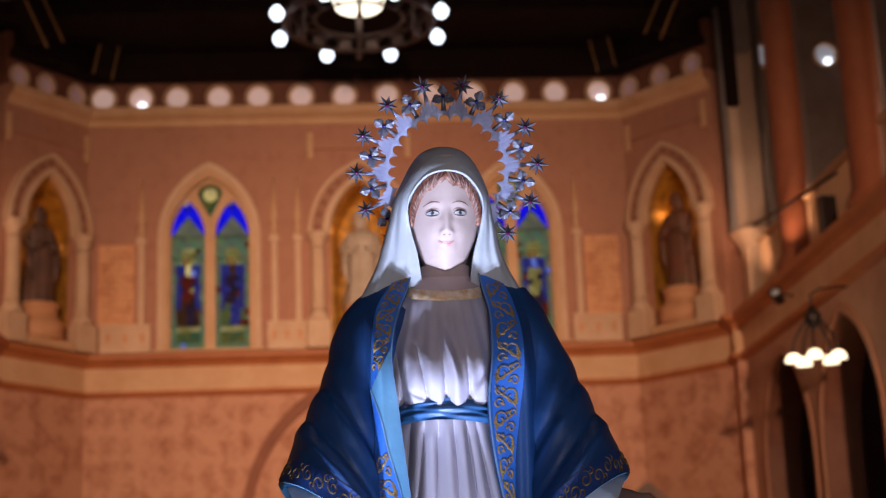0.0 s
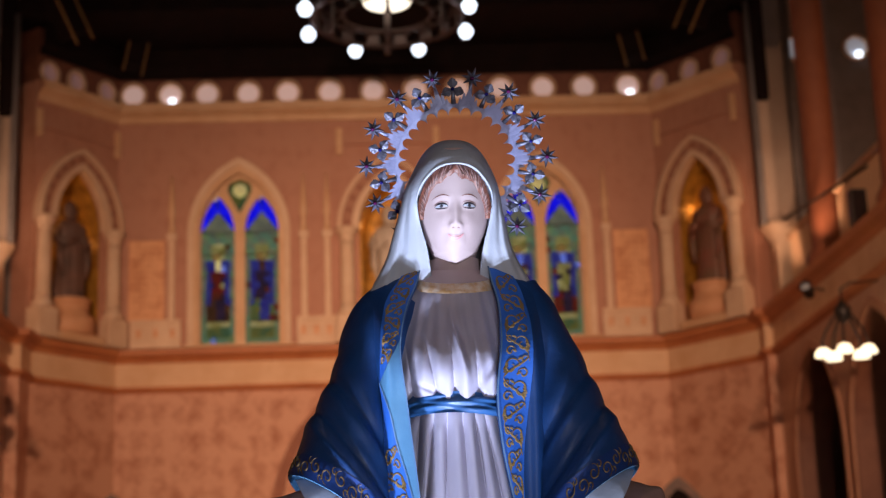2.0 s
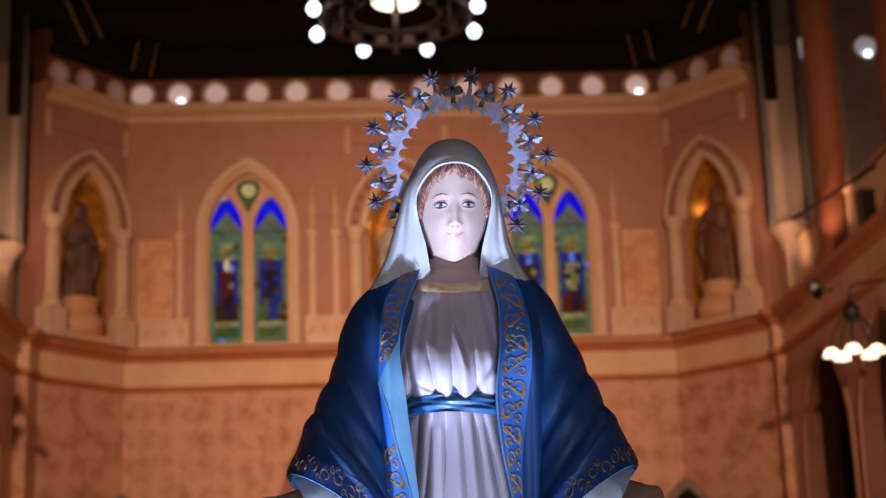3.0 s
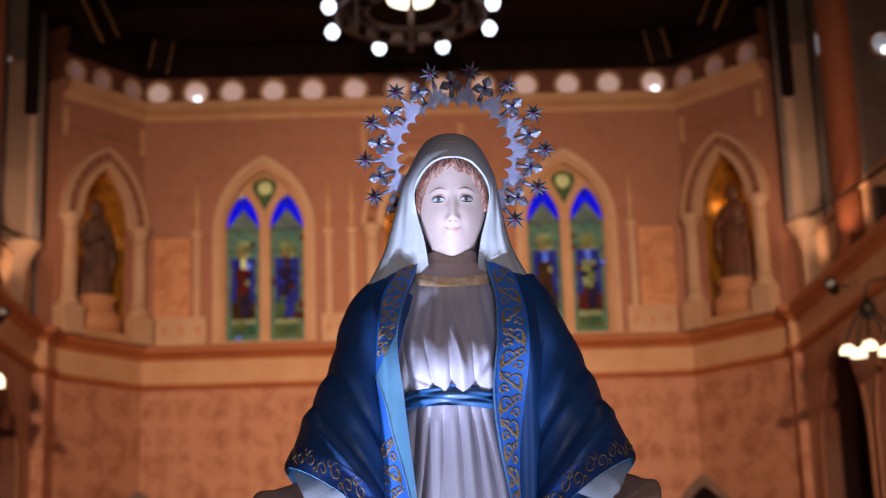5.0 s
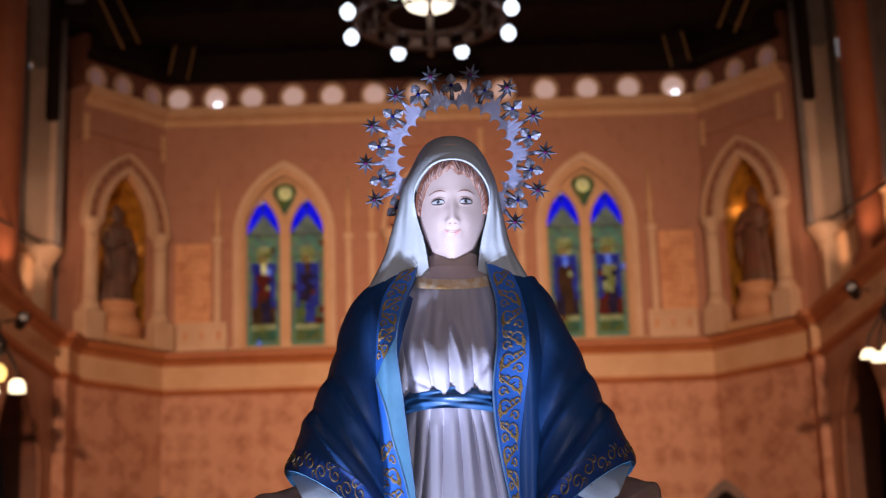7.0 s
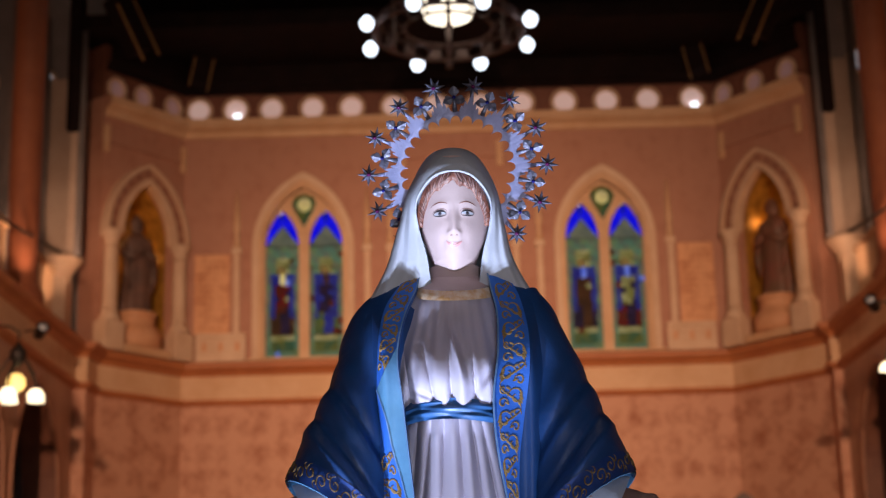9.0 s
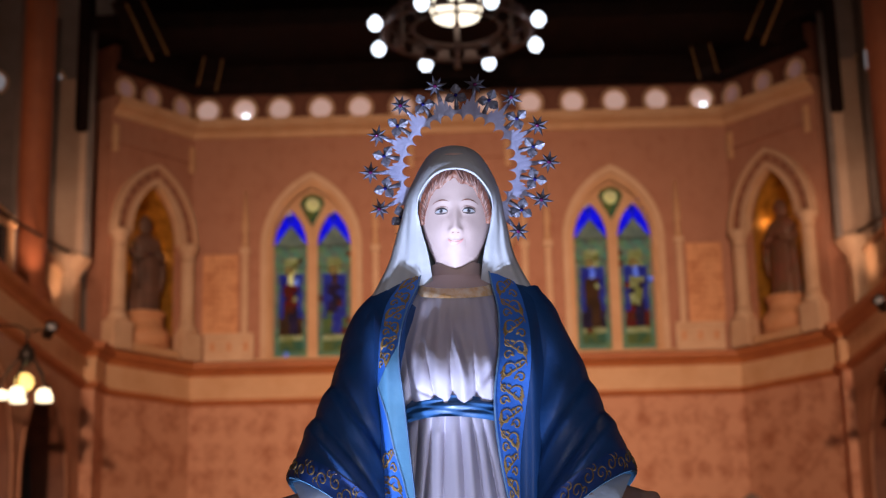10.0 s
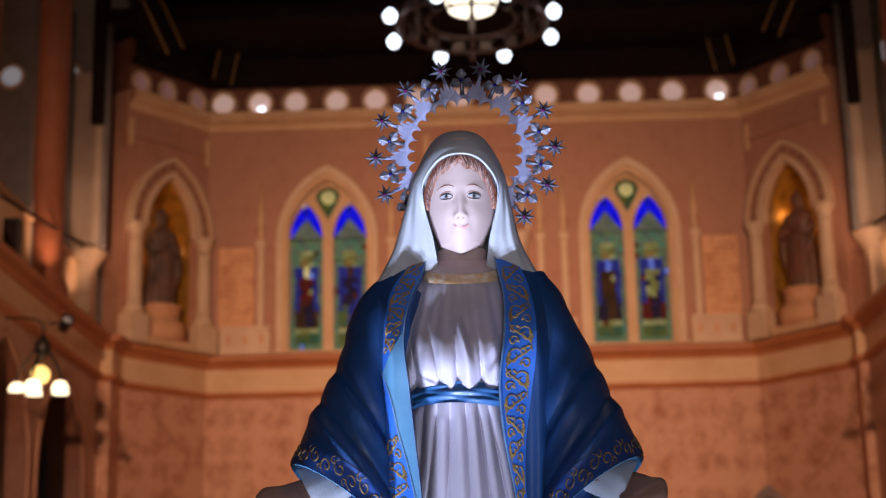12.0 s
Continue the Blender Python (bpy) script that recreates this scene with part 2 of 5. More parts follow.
def slab(outline, holes, y0, y1):
    """A flat wall in the xz plane, with holes that go through, from y0 (front) to y1."""
    bm = bmesh.new()
    edges = []
    for line in (outline, *holes):
        vs = [bm.verts.new((x, y0, z)) for x, z in line]
        edges += [bm.edges.new((vs[i], vs[(i + 1) % len(vs)])) for i in range(len(vs))]
    made = bmesh.ops.triangle_fill(bm, use_beauty=True, edges=edges)
    faces = [g for g in made["geom"] if isinstance(g, bmesh.types.BMFace)]
    out = bmesh.ops.extrude_face_region(bm, geom=faces)
    for g in out["geom"]:
        if isinstance(g, bmesh.types.BMVert):
            g.co.y = y1
    bmesh.ops.recalc_face_normals(bm, faces=bm.faces)
    return bm


def sweep(line, profile):
    """A moulding: the profile (out, z) carried along a plan line of (x, y), out to its right, mitred at the corners."""
    bm = bmesh.new()
    pts = [Vector(p) for p in line]
    rings = []
    for i, p in enumerate(pts):
        ways = [(pts[k + 1] - pts[k]).normalized() for k in (i - 1, i) if 0 <= k < len(pts) - 1]
        ns = [Vector((w.y, -w.x)) for w in ways]
        n = sum(ns, Vector((0, 0))).normalized()
        n /= max(n.dot(ns[0]), 0.3)
        rings.append([bm.verts.new((p.x + n.x * o, p.y + n.y * o, z)) for o, z in profile])
    for a, b in zip(rings, rings[1:]):
        for k in range(len(profile) - 1):
            bm.faces.new((a[k], b[k], b[k + 1], a[k + 1]))
    bmesh.ops.recalc_face_normals(bm, faces=bm.faces)
    return bm


# ---- the shell of the church ----
HALF, BACK = 4.40, 25.0            # back wall of the sanctuary
SIDE = 5.60                        # where the slanting walls end
NAVE = 5.65                        # inner faces of the nave walls

MOUTH_W, MOUTH_E = (-5.46, 23.67), (5.58, 23.52)
plan = [(-NAVE, -6.0), (-NAVE, 23.1), (-5.48, 23.1), MOUTH_W, (-HALF, BACK), (HALF, BACK), MOUTH_E, (5.53, 23.05), (NAVE, 23.05), (NAVE, -6.0)]

part("floor", block(-11, 11, -7, 30, -0.3, 0.0), M["floor"])
tagged(bpy.data.objects["floor"], "polished brown stone floor of the church", "floor", kind="structure")

WINDOW_X = (-2.44, 2.465)
NICHE = dict(width=1.0, foot=6.42, spring=8.20, apex=9.12)
WIN = dict(width=1.30, foot=6.36, spring=8.22, apex=9.24)


def facet(name, m, half, openings, parent_label):
    low = [h for h in openings if h[0][1] < 10]
    high = [h for h in openings if h[0][1] > 10]
    ob = part(name, slab([(-half, 0), (-half, 10.42), (half, 10.42), (half, 0)], low, 0, 0.5), M["plaster"], m=m)
    top = part("wall_frieze", slab([(-half, 10.42), (-half, 11.3), (half, 11.3), (half, 10.42)], high, 0, 0.5), M["frieze"], m=m)
    tagged(top, "dark red-brown frieze with round windows", "wall", kind="structure")
    return tagged(ob, parent_label, "wall", kind="structure")


centre = pose(0, BACK, 0)


def slanting(a, b):
    """The pose and half length of a wall that runs from a to b."""
    (x0, y0), (x1, y1) = a, b
    return pose((x0 + x1) / 2, (y0 + y1) / 2, 0, 0, 0, math.degrees(math.atan2(y1 - y0, x1 - x0))), math.hypot(x1 - x0, y1 - y0) / 2


side_l, half_l = slanting(MOUTH_W, (-HALF, BACK))
side_r, half_r = slanting((HALF, BACK), MOUTH_E)
OCULI = (-4.17, -3.56, -2.96, -2.28, -1.63, -0.93, -0.22, 0.49, 1.20, 1.91, 2.61, 3.30, 4.04)


def circle(cx, cz, r, n=20):
    return [(cx + r * math.cos(2 * math.pi * i / n), cz + r * math.sin(2 * math.pi * i / n)) for i in range(n)]


OC_Z, OC_R = 10.60, 0.20
facet("wall_apse", centre, HALF, [arch(centre=x, **WIN) for x in WINDOW_X] + [arch(**NICHE)] + [circle(x, OC_Z, OC_R) for x in OCULI],
      "salmon plaster wall with a painted stencil pattern")
for name, m, half, shift, places in (("wall_apse_west", side_l, half_l, 0.0, (-0.60, -0.06, 0.58)), ("wall_apse_east", side_r, half_r, -0.03, (-0.74, -0.07, 0.60))):
    facet(name, m, half, [arch(centre=shift, **NICHE)] + [circle(x, OC_Z, 0.17) for x in places], "slanting salmon plaster wall with a niche")


# painted lower wall
part("wall_dado", sweep(plan[1:9], [(0, 0), (0.012, 0), (0.012, 5.66), (0, 5.66)]), M["plaster_low"])
tagged(bpy.data.objects["wall_dado"], "orange-red lower wall with a faded stencil pattern", "wall", kind="structure")


# oculi along the top
def oculus(m, x, z, r, lit=False, glass="oculus"):
    ob = thing("oculus_window", m @ pose(x, 0, z), "round frosted window glowing pale pink under the roof", "window", "row of round windows", "structure")
    bm = bmesh.new()
    lathe(bm, [(r - 0.03, -0.02), (r + 0.03, -0.02), (r + 0.03, 0.02), (r - 0.03, 0.02), (r - 0.03, -0.02)], 20, caps=False)
    part("window_frame", bm, M["cream"], ob, m=pose(0, 0, 0, 90))
    bm = bmesh.new()
    lathe(bm, [(r - 0.004, -0.012), (r - 0.004, 0.012)], 20)
    part("pane", bm, M[glass], ob, m=pose(0, 0.03, 0, 90))
    if lit:
        bm = bmesh.new()
        lathe(bm, [(0.0, -0.06), (0.045, -0.04), (0.06, 0.0), (0.045, 0.04), (0.0, 0.06)], 12)
        part("bulb", bm, M["bulb"], ob, "bright white bulb", pose(0.03, -0.03, -0.13))
    return ob


for i, x in enumerate(OCULI):
    oculus(centre, x, OC_Z, OC_R, i in (1, 12))
for m, places in ((side_l, (-0.60, -0.06, 0.58)), (side_r, (-0.74, -0.07, 0.60))):
    for x in places:
        oculus(m, x, OC_Z, 0.17, False, "oculus_dim")

# mouldings that run round the sanctuary and along the nave
apse_line = plan[3:7]
part("trim_cornice", sweep(apse_line, [(0, 10.10), (0.04, 10.11), (0.05, 10.19), (0.18, 10.27), (0.20, 10.39), (0.0, 10.42)]), M["band"])
part("trim_frieze", sweep(apse_line, [(0.004, 10.86), (0.06, 10.86), (0.06, 10.94), (0.14, 11.0), (0.14, 11.35), (0, 11.35)]), M["wood"])
part("trim_ledge", sweep(plan, [(0, 6.10), (0.05, 6.11), (0.09, 6.17), (0.19, 6.22), (0.21, 6.30), (0.0, 6.33)]), M["ledge"])
part("trim_band", sweep(plan, [(0.0, 5.70), (0.035, 5.71), (0.035, 6.105), (0.0, 6.11)]), M["band"])
part("trim_string", sweep(plan, [(0, 5.63), (0.04, 5.64), (0.09, 5.67), (0.11, 5.72), (0.0, 5.74)]), M["ledge"])
for n, label in (("trim_cornice", "ochre plaster cornice below the round windows"), ("trim_frieze", "dark timber wall plate under the roof"), ("trim_ledge", "red ochre moulded ledge round the sanctuary"),
                 ("trim_band", "flat ochre band between two mouldings"), ("trim_string", "red ochre string course")):
    tagged(bpy.data.objects[n], label, "moulding", kind="structure")


# ---- windows with stained glass ----
def light_pane(name, mat, outline, ob, y=0.0):
    bm = bmesh.new()
    f = bm.faces.new([bm.verts.new((x, y, z)) for x, z in outline])
    out = bmesh.ops.extrude_face_region(bm, geom=[f])
    for g in out["geom"]:
        if isinstance(g, bmesh.types.BMVert):
            g.co.y += 0.008
    bmesh.ops.recalc_face_normals(bm, faces=bm.faces)
    return part(name, bm, mat, ob)


def leaded(ob, c, robe, rnd):
    """One lancet of small leaded panes: base panel, draped colours, pale round, canopy, blue head."""
    w, rows, cols = 0.27, 20, 7
    zs = [6.42 + (8.26 - 6.42) * i / rows for i in range(rows + 1)]
    xs = [c + w * (-1 + 2 * i / cols) for i in range(cols + 1)]
    nudge = lambda i, j: (rnd.uniform(-0.016, 0.016) if 0 < i < cols else 0, rnd.uniform(-0.014, 0.014) if 0 < j < rows else 0)
    at = [[(xs[i] + a, zs[j] + b) for i, (a, b) in ((i, nudge(i, j)) for i in range(cols + 1))] for j in range(rows + 1)]
    lean = rnd.choice((-1, 1))
    for j in range(rows):
        f = (j + 0.5) / rows
        for i in range(cols):
            e = i - (cols - 1) / 2
            if f < 0.05 or (f < 0.20 and abs(e) == 3):
                mat = "glass_base"
            elif f < 0.20:
                mat = "glass_pale" if 0.13 < f and abs(e) < 3 else ("glass_green" if 0.06 < f < 0.14 else "glass_base")
            elif f > 0.74:
                mat = "glass_pale" if abs(e) < 1 + 2 * (0.9 - f) and f < 0.9 else ("glass_base" if (i + j) % 3 else "glass_grey")
            elif abs(e) == 3:
                mat = "glass_grey" if j % 4 else "glass_base"
            elif abs(e) == 2:
                mat = "glass_navy" if f > 0.34 else robe[1]
            elif f < 0.42:
                mat = robe[0] if lean * e + (f - 0.32) * 6 < 0.4 else robe[1]
            elif f < 0.64:
                mat = robe[2] if abs(e) < 1 or (i + j) % 3 else robe[0]
            else:
                mat = robe[3] if abs(e) < 1 else "glass_navy"
            if rnd.random() < 0.035:
                mat = rnd.choice(("glass_brown", "glass_pale", "glass_sky", "glass_red"))
            q = [at[j][i], at[j][i + 1], at[j + 1][i + 1], at[j + 1][i]]
            mx, mz = sum(p[0] for p in q) / 4, sum(p[1] for p in q) / 4
            light_pane("pane", M[mat], [(mx + (px - mx) * 0.995, mz + (pz - mz) * 0.995) for px, pz in q], ob, 0.16)
    light_pane("pane", M["glass_sun"], circle(c + 0.03 * lean, 7.86, 0.075, 12), ob, 0.150)
    light_pane("pane", M["glass_grey"], [(c - w, 8.27), (c + w, 8.27), (c, 8.62)], ob, 0.16)
    top = arch(0.54, 8.26, 8.261, 8.87, 10, c)
    light_pane("pane", M["glass_blue"], [(c - w, 8.275), *[p for p in top[2:11]], (c, 8.628)], ob, 0.16)
    light_pane("pane", M["glass_blue"], [(c, 8.628), *[p for p in top[11:-2]], (c + w, 8.275)], ob, 0.16)
    # saddle bars across the light
    for z in (6.79, 7.16, 7.53, 7.90, 8.26):
        part("bar", block(c - w, c + w, 0.172, 0.182, z - 0.012, z + 0.012), M["iron"], ob)


def window(name, x, robes):
    ob = thing(name, centre @ pose(x, 0, 0), "two-light pointed stained glass window in a moulded surround", "window", "", "structure")
    outer, mid, inner = arch(1.65, 6.34, 8.2, 9.47), arch(1.45, 6.34, 8.2, 9.34), arch(1.30, 6.34, 8.22, 9.24)
    part("window_frame", ring(bmesh.new(), outer, mid, -0.09, 0.0), M["cream"], ob)
    part("window_frame", ring(bmesh.new(), mid, inner, -0.03, 0.3), M["band"], ob)
    part("window_sill", block(-0.9, 0.9, -0.16, 0.2, 6.325, 6.36, 0.01), M["band"], ob)
    rnd = random.Random(name)
    lights = [arch(0.54, 6.42, 8.26, 8.87, 10, c) for c in (-0.355, 0.355)]
    eye = [(0.0, 8.57), (0.14, 8.83), (0.205, 8.98), (0.15, 9.10), (0.0, 9.155), (-0.15, 9.10), (-0.205, 8.98), (-0.14, 8.83)]
    core = [(0.125 * math.cos(radians(k * 45 - 90)), 8.975 + 0.125 * math.sin(radians(k * 45 - 90))) for k in range(8)]
    part("mullion", slab(arch(1.32, 6.34, 8.22, 9.26), [*lights, eye], 0.10, 0.24), M["band"], ob, "plaster tracery with two lancets")
    for c, robe in zip((-0.355, 0.355), robes):
        leaded(ob, c, robe, rnd)
    light_pane("pane", M["glass_sun"], core, ob, 0.16)
    part("pane", ring(bmesh.new(), eye, core, 0.162, 0.170, True), M["glass_green"], ob)
    return ob


window("window_1", WINDOW_X[0], (("glass_dark", "glass_brown", "glass_red", "glass_sun"), ("glass_navy", "glass_green", "glass_dark", "glass_brown")))
window("window_2", WINDOW_X[1], (("glass_brown", "glass_dark", "glass_brown", "glass_sky"), ("glass_dark", "glass_red", "glass_pale", "glass_sky")))
for x in WINDOW_X:
    lamp("garden_flood", "AREA", look((x, 26.4, 7.6), (x, 25.0, 7.7)), 44, (0.9, 0.95, 1.0), 1.4, size_y=3.0)


# ---- niches with their figures ----
def saint(name, m, mat, label, tall=1.42):
    """A draped standing figure in one plain mesh."""
    bm = bmesh.new()
    prof = [(0.24, 0.0), (0.25, 0.10), (0.21, 0.45), (0.20, 0.75), (0.235, 0.95), (0.22, 1.05), (0.12, 1.12), (0.075, 1.15), (0.105, 1.22), (0.105, 1.30), (0.07, 1.38), (0.0, 1.42)]
    fine = []
    for (r0, z0), (r1, z1) in zip(prof, prof[1:]):
        fine += [(r0 + (r1 - r0) * k / 4, (z0 + (z1 - z0) * k / 4)) for k in range(4)]
    fine.append(prof[-1])
    lathe(bm, fine, 28, squash=0.72)
    for v in bm.verts:
        a = math.atan2(v.co.y, v.co.x)
        if v.co.z < 1.06:
            k = 1 + 0.09 * math.sin(7 * a + 2.2 * v.co.z) + 0.06 * math.sin(3 * a - 3 * v.co.z) + 0.04 * math.sin(13 * a + 5 * v.co.z)
            v.co.x, v.co.y = v.co.x * k, v.co.y * k
        v.co.x += 0.03 * math.sin(2.6 * v.co.z)
        v.co.z *= tall / 1.42
        v.co.x *= 1.12
    f = tall / 1.42
    # bent arms before the breast, and the fall of the cloak over them
    for e in (-1, 1):
        tube(bm, [(e * 0.23, 0.0, 0.98 * f), (e * 0.29, -0.05, 0.82 * f), (e * 0.22, -0.16, 0.76 * f), (e * 0.06, -0.22, 0.84 * f)], [0.07, 0.075, 0.06, 0.035], 10)
        tube(bm, [(e * 0.26, -0.08, 0.80 * f), (e * 0.27, -0.10, 0.55 * f), (e * 0.22, -0.12, 0.30 * f)], [0.07, 0.06, 0.02], 8)
    ob = part(name, bm, mat)
    ob.matrix_world = m
    return tagged(ob, label, "statue")


def small_bulb():
    return lathe(bmesh.new(), [(0, -0.05), (0.03, -0.03), (0.04, 0.0), (0.03, 0.03), (0, 0.05)], 12)


def niche(m, figure, label, lamp_at=None):
    ob = thing("niche", m, "pointed wall niche with gilded inside, columns and a banded arch", "niche", "niches of the sanctuary", "structure")
    inner = arch(**NICHE)
    bm = bmesh.new()
    ring(bm, arch(NICHE["width"] + 0.02, NICHE["foot"], NICHE["spring"], NICHE["apex"] + 0.01), [(x * 0.9, z) for x, z in inner], 0.45, 0.5)
    part("rim", bm, M["gilt"], ob)
    bm = bmesh.new()
    n = len(inner)
    rows = []
    for k in range(6):
        a = k / 5
        rows.append([bm.verts.new((x * (1 - 0.35 * a * a), 0.5 + 0.32 * math.sin(a * math.pi / 2), NICHE["foot"] + (z - NICHE["foot"]) * (1 - 0.06 * a * a))) for x, z in inner])
    for a, b in zip(rows, rows[1:]):
        for i in range(n - 1):
            bm.faces.new((a[i], a[i + 1], b[i + 1], b[i]))
    bm.faces.new(rows[-1])
    part("recess", bm, M["gilt"], ob, "gilded mosaic recess")
    shrunk = arch(NICHE["width"] - 0.03, NICHE["foot"], NICHE["spring"], NICHE["apex"] - 0.02)
    part("lining", ring(bmesh.new(), arch(NICHE["width"] - 0.004, NICHE["foot"], NICHE["spring"], NICHE["apex"] - 0.003), shrunk, 0.03, 0.5), M["gilt"], ob, "gilded reveal")
    lines = [arch(w, 8.20, 8.22, z, 26) for w, z in ((1.70, 9.44), (1.58, 9.38), (1.22, 9.215), (1.0, 9.12))]
    part("arch", ring(bmesh.new(), lines[0], lines[1], -0.17, 0.0), M["cream"], ob)
    part("arch", ring(bmesh.new(), lines[1], lines[2], -0.11, 0.0), M["soft_red"], ob, "salmon arch band with painted diamonds")
    part("arch", ring(bmesh.new(), lines[2], lines[3], -0.15, 0.02), M["cream"], ob)
    # raised diamonds along the band
    a, b = lines[1], lines[2]
    for i in range(3, len(a) - 3, 4):
        mix = lambda k, f: (a[k][0] + (b[k][0] - a[k][0]) * f, a[k][1] + (b[k][1] - a[k][1]) * f)
        bm = bmesh.new()
        tips = [bm.verts.new((x, -0.112, z)) for x, z in (mix(i, 0.15), mix(i + 1, 0.5), mix(i, 0.85), mix(i - 1, 0.5))]
        x, z = mix(i, 0.5)
        peak = bm.verts.new((x, -0.135, z))
        for k in range(4):
            bm.faces.new((tips[k], tips[(k + 1) % 4], peak))
        part("block", bm, M["frieze_pale"], ob)
    for s in (-1, 1):
        c = (s * 0.70, -0.09, 0)
        bm = lathe(bmesh.new(), [(0.125, 6.98), (0.13, 7.0), (0.115, 7.05), (0.11, 7.93), (0.115, 7.96)], 20, c)
        part("shaft", bm, M["cream"], ob)
        bm = lathe(bmesh.new(), [(0.11, 7.97), (0.12, 8.0), (0.11, 8.02), (0.13, 8.10), (0.18, 8.17), (0.18, 8.23), (0.0, 8.23)], 20, c)
        part("capital", bm, M["cream"], ob)
        part("base", block(c[0] - 0.19, c[0] + 0.19, -0.24, 0.06, 6.33, 6.78, 0.015), M["cream"], ob)
        bm = lathe(bmesh.new(), [(0.17, 6.78), (0.17, 6.84), (0.13, 6.90), (0.12, 6.99)], 20, c)
        part("base", bm, M["cream"], ob)
    # hood above the arch
    part("hood", block(-0.80, 0.80, -0.05, 0.0, 9.66, 9.71, 0.01), M["plaster"], ob)
    for s in (-1, 1):
        part("pinnacle", block(s * 0.80 - 0.05, s * 0.80 + 0.05, -0.06, 0.0, 9.50, 9.95, 0.015), M["band"], ob)
    part("plinth", block(-0.46, 0.46, -0.20, 0.5, 6.33, 6.46, 0.02), M["band"], ob)
    if lamp_at:
        part("lamp", small_bulb(), M["shade_amber"], ob, "small amber lamp inside the niche", pose(*lamp_at) @ Matrix.Diagonal((1.2, 1.2, 1.5, 1)))
    # the low amber glow of lamps hidden in the reveal
    for x, z, power in ((-0.36, 8.38, 1.4), (0.40, 8.10, 1.0)):
        lamp("niche_lamp", "POINT", m @ pose(x, 0.40, z), power, (1.0, 0.48, 0.14), 0.06)
    # pedestal and figure
    ped = thing("pedestal", m @ pose(0, 0.12, 6.46), "octagonal salmon stone pedestal in a niche", "pedestal", "pedestals in the niches")
    bm = lathe(bmesh.new(), [(0.40, 0.0), (0.41, 0.22), (0.37, 0.30), (0.30, 0.36), (0.30, 0.50), (0.33, 0.53), (0.33, 0.58)], 8)
    part("block", bm, M["salmon"], ped)
    saint("statue", m @ pose(0, 0.14, 7.04), figure, label, 1.62)
    return ob


niche(centre, M["statue_white"], "pale painted draped figure standing in a gilded niche")
niche(side_l, M["statue_dark"], "dark painted draped figure standing in a gilded niche", (-0.36, 0.16, 8.38))
niche(side_r @ pose(-0.03, 0, 0), M["statue_red"], "red-brown painted draped figure standing in a gilded niche")


# ---- wall dressing of the sanctuary ----
def dado(x0, x1):
    """A low parapet of cream panels with small square quatrefoils."""
    ob = thing("parapet_panel", centre @ pose(0, 0, 0), "cream parapet panel with small square openings on the ledge", "panel", "parapet panels", "structure")
    part("rail", block(x0, x1, -0.13, 0.0, 6.72, 6.79, 0.01), M["cream"], ob)
    part("rail", block(x0, x1, -0.13, 0.0, 6.33, 6.43, 0.01), M["cream"], ob)
    n = max(1, round((x1 - x0) / 0.24))
    step = (x1 - x0) / n
    holes = [[(x0 + step * (i + 0.5) + a, 6.575 + b) for a, b in ((-0.04, -0.07), (0.04, -0.07), (0.04, 0.07), (-0.04, 0.07))] for i in range(n)]
    part("panel", slab([(x0, 6.43), (x0, 6.72), (x1, 6.72), (x1, 6.43)], holes, -0.10, -0.04), M["cream"], ob)
    part("back", block(x0, x1, -0.05, 0.0, 6.43, 6.72), M["salmon"], ob)


for a, b in ((-4.16, -3.36), (-1.52, -0.90), (0.90, 1.56), (3.38, 4.16)):
    dado(a, b)


def pilaster(x, top=9.2, wide=0.10):
    ob = thing("pilaster", centre @ pose(x, 0, 0), "slender cream wall shaft with a moulded cap and pointed finial", "pilaster", "wall shafts", "structure")
    part("shaft", block(-wide / 2, wide / 2, -0.06, 0.0, 6.79, 8.10, 0.01), M["cream"], ob)
    part("cap", block(-wide * 0.8, wide * 0.8, -0.09, 0.0, 8.10, 8.22, 0.02), M["cream"], ob)
    bm = bmesh.new()
    lathe(bm, [(wide * 0.55, 8.22), (wide * 0.35, 8.45), (wide * 0.6, 8.52), (0.012, top)], 8, (0, -0.03, 0), 0.5)
    part("finial", bm, M["band"], ob)


for x in (-3.52, -1.40, -1.02, 1.02, 1.40, 3.52):
    pilaster(x)


def wall_panel(x):
    ob = thing("wall_panel", centre @ pose(x, 0, 0), "orange-red stencilled wall panel with a square head", "panel", "stencilled panels", "structure")
    part("field", slab([(-0.29, 6.80), (-0.29, 8.12), (0.29, 8.12), (0.29, 6.80)], [], -0.012, 0.0), M["plaster_panel"], ob)


for x in (-3.92, 3.92):
    wall_panel(x)


# large arch painted on the lower wall behind the altar, and a gabled frame beside it
frame_ = thing("arch_moulding", centre, "red ochre moulding of a large pointed arch on the lower wall", "moulding", "", "structure")
part("moulding", ring(bmesh.new(), arch(3.9, 0.1, 3.6, 6.0, 16), arch(3.6, 0.1, 3.6, 5.78, 16), -0.10, 0.0), M["red"], frame_)
part("field", slab(arch(3.6, 0.1, 3.6, 5.62, 16), [], -0.03, 0.0), M["plaster_low"], frame_)
for gx in (-4.35, 4.35):
    gable = thing("wall_frame", centre @ pose(gx, -0.35, 0), "dark timber pointed frame standing against the wall", "frame", "pointed frames")
    part("frame", ring(bmesh.new(), arch(0.86, 0.0, 3.3, 4.04), arch(0.66, 0.0, 3.3, 3.86), -0.06, 0.06), M["statue_dark"], gable)
    part("panel", slab(arch(0.66, 0.0, 3.3, 3.86), [], 0.0, 0.03), M["wood"], gable)


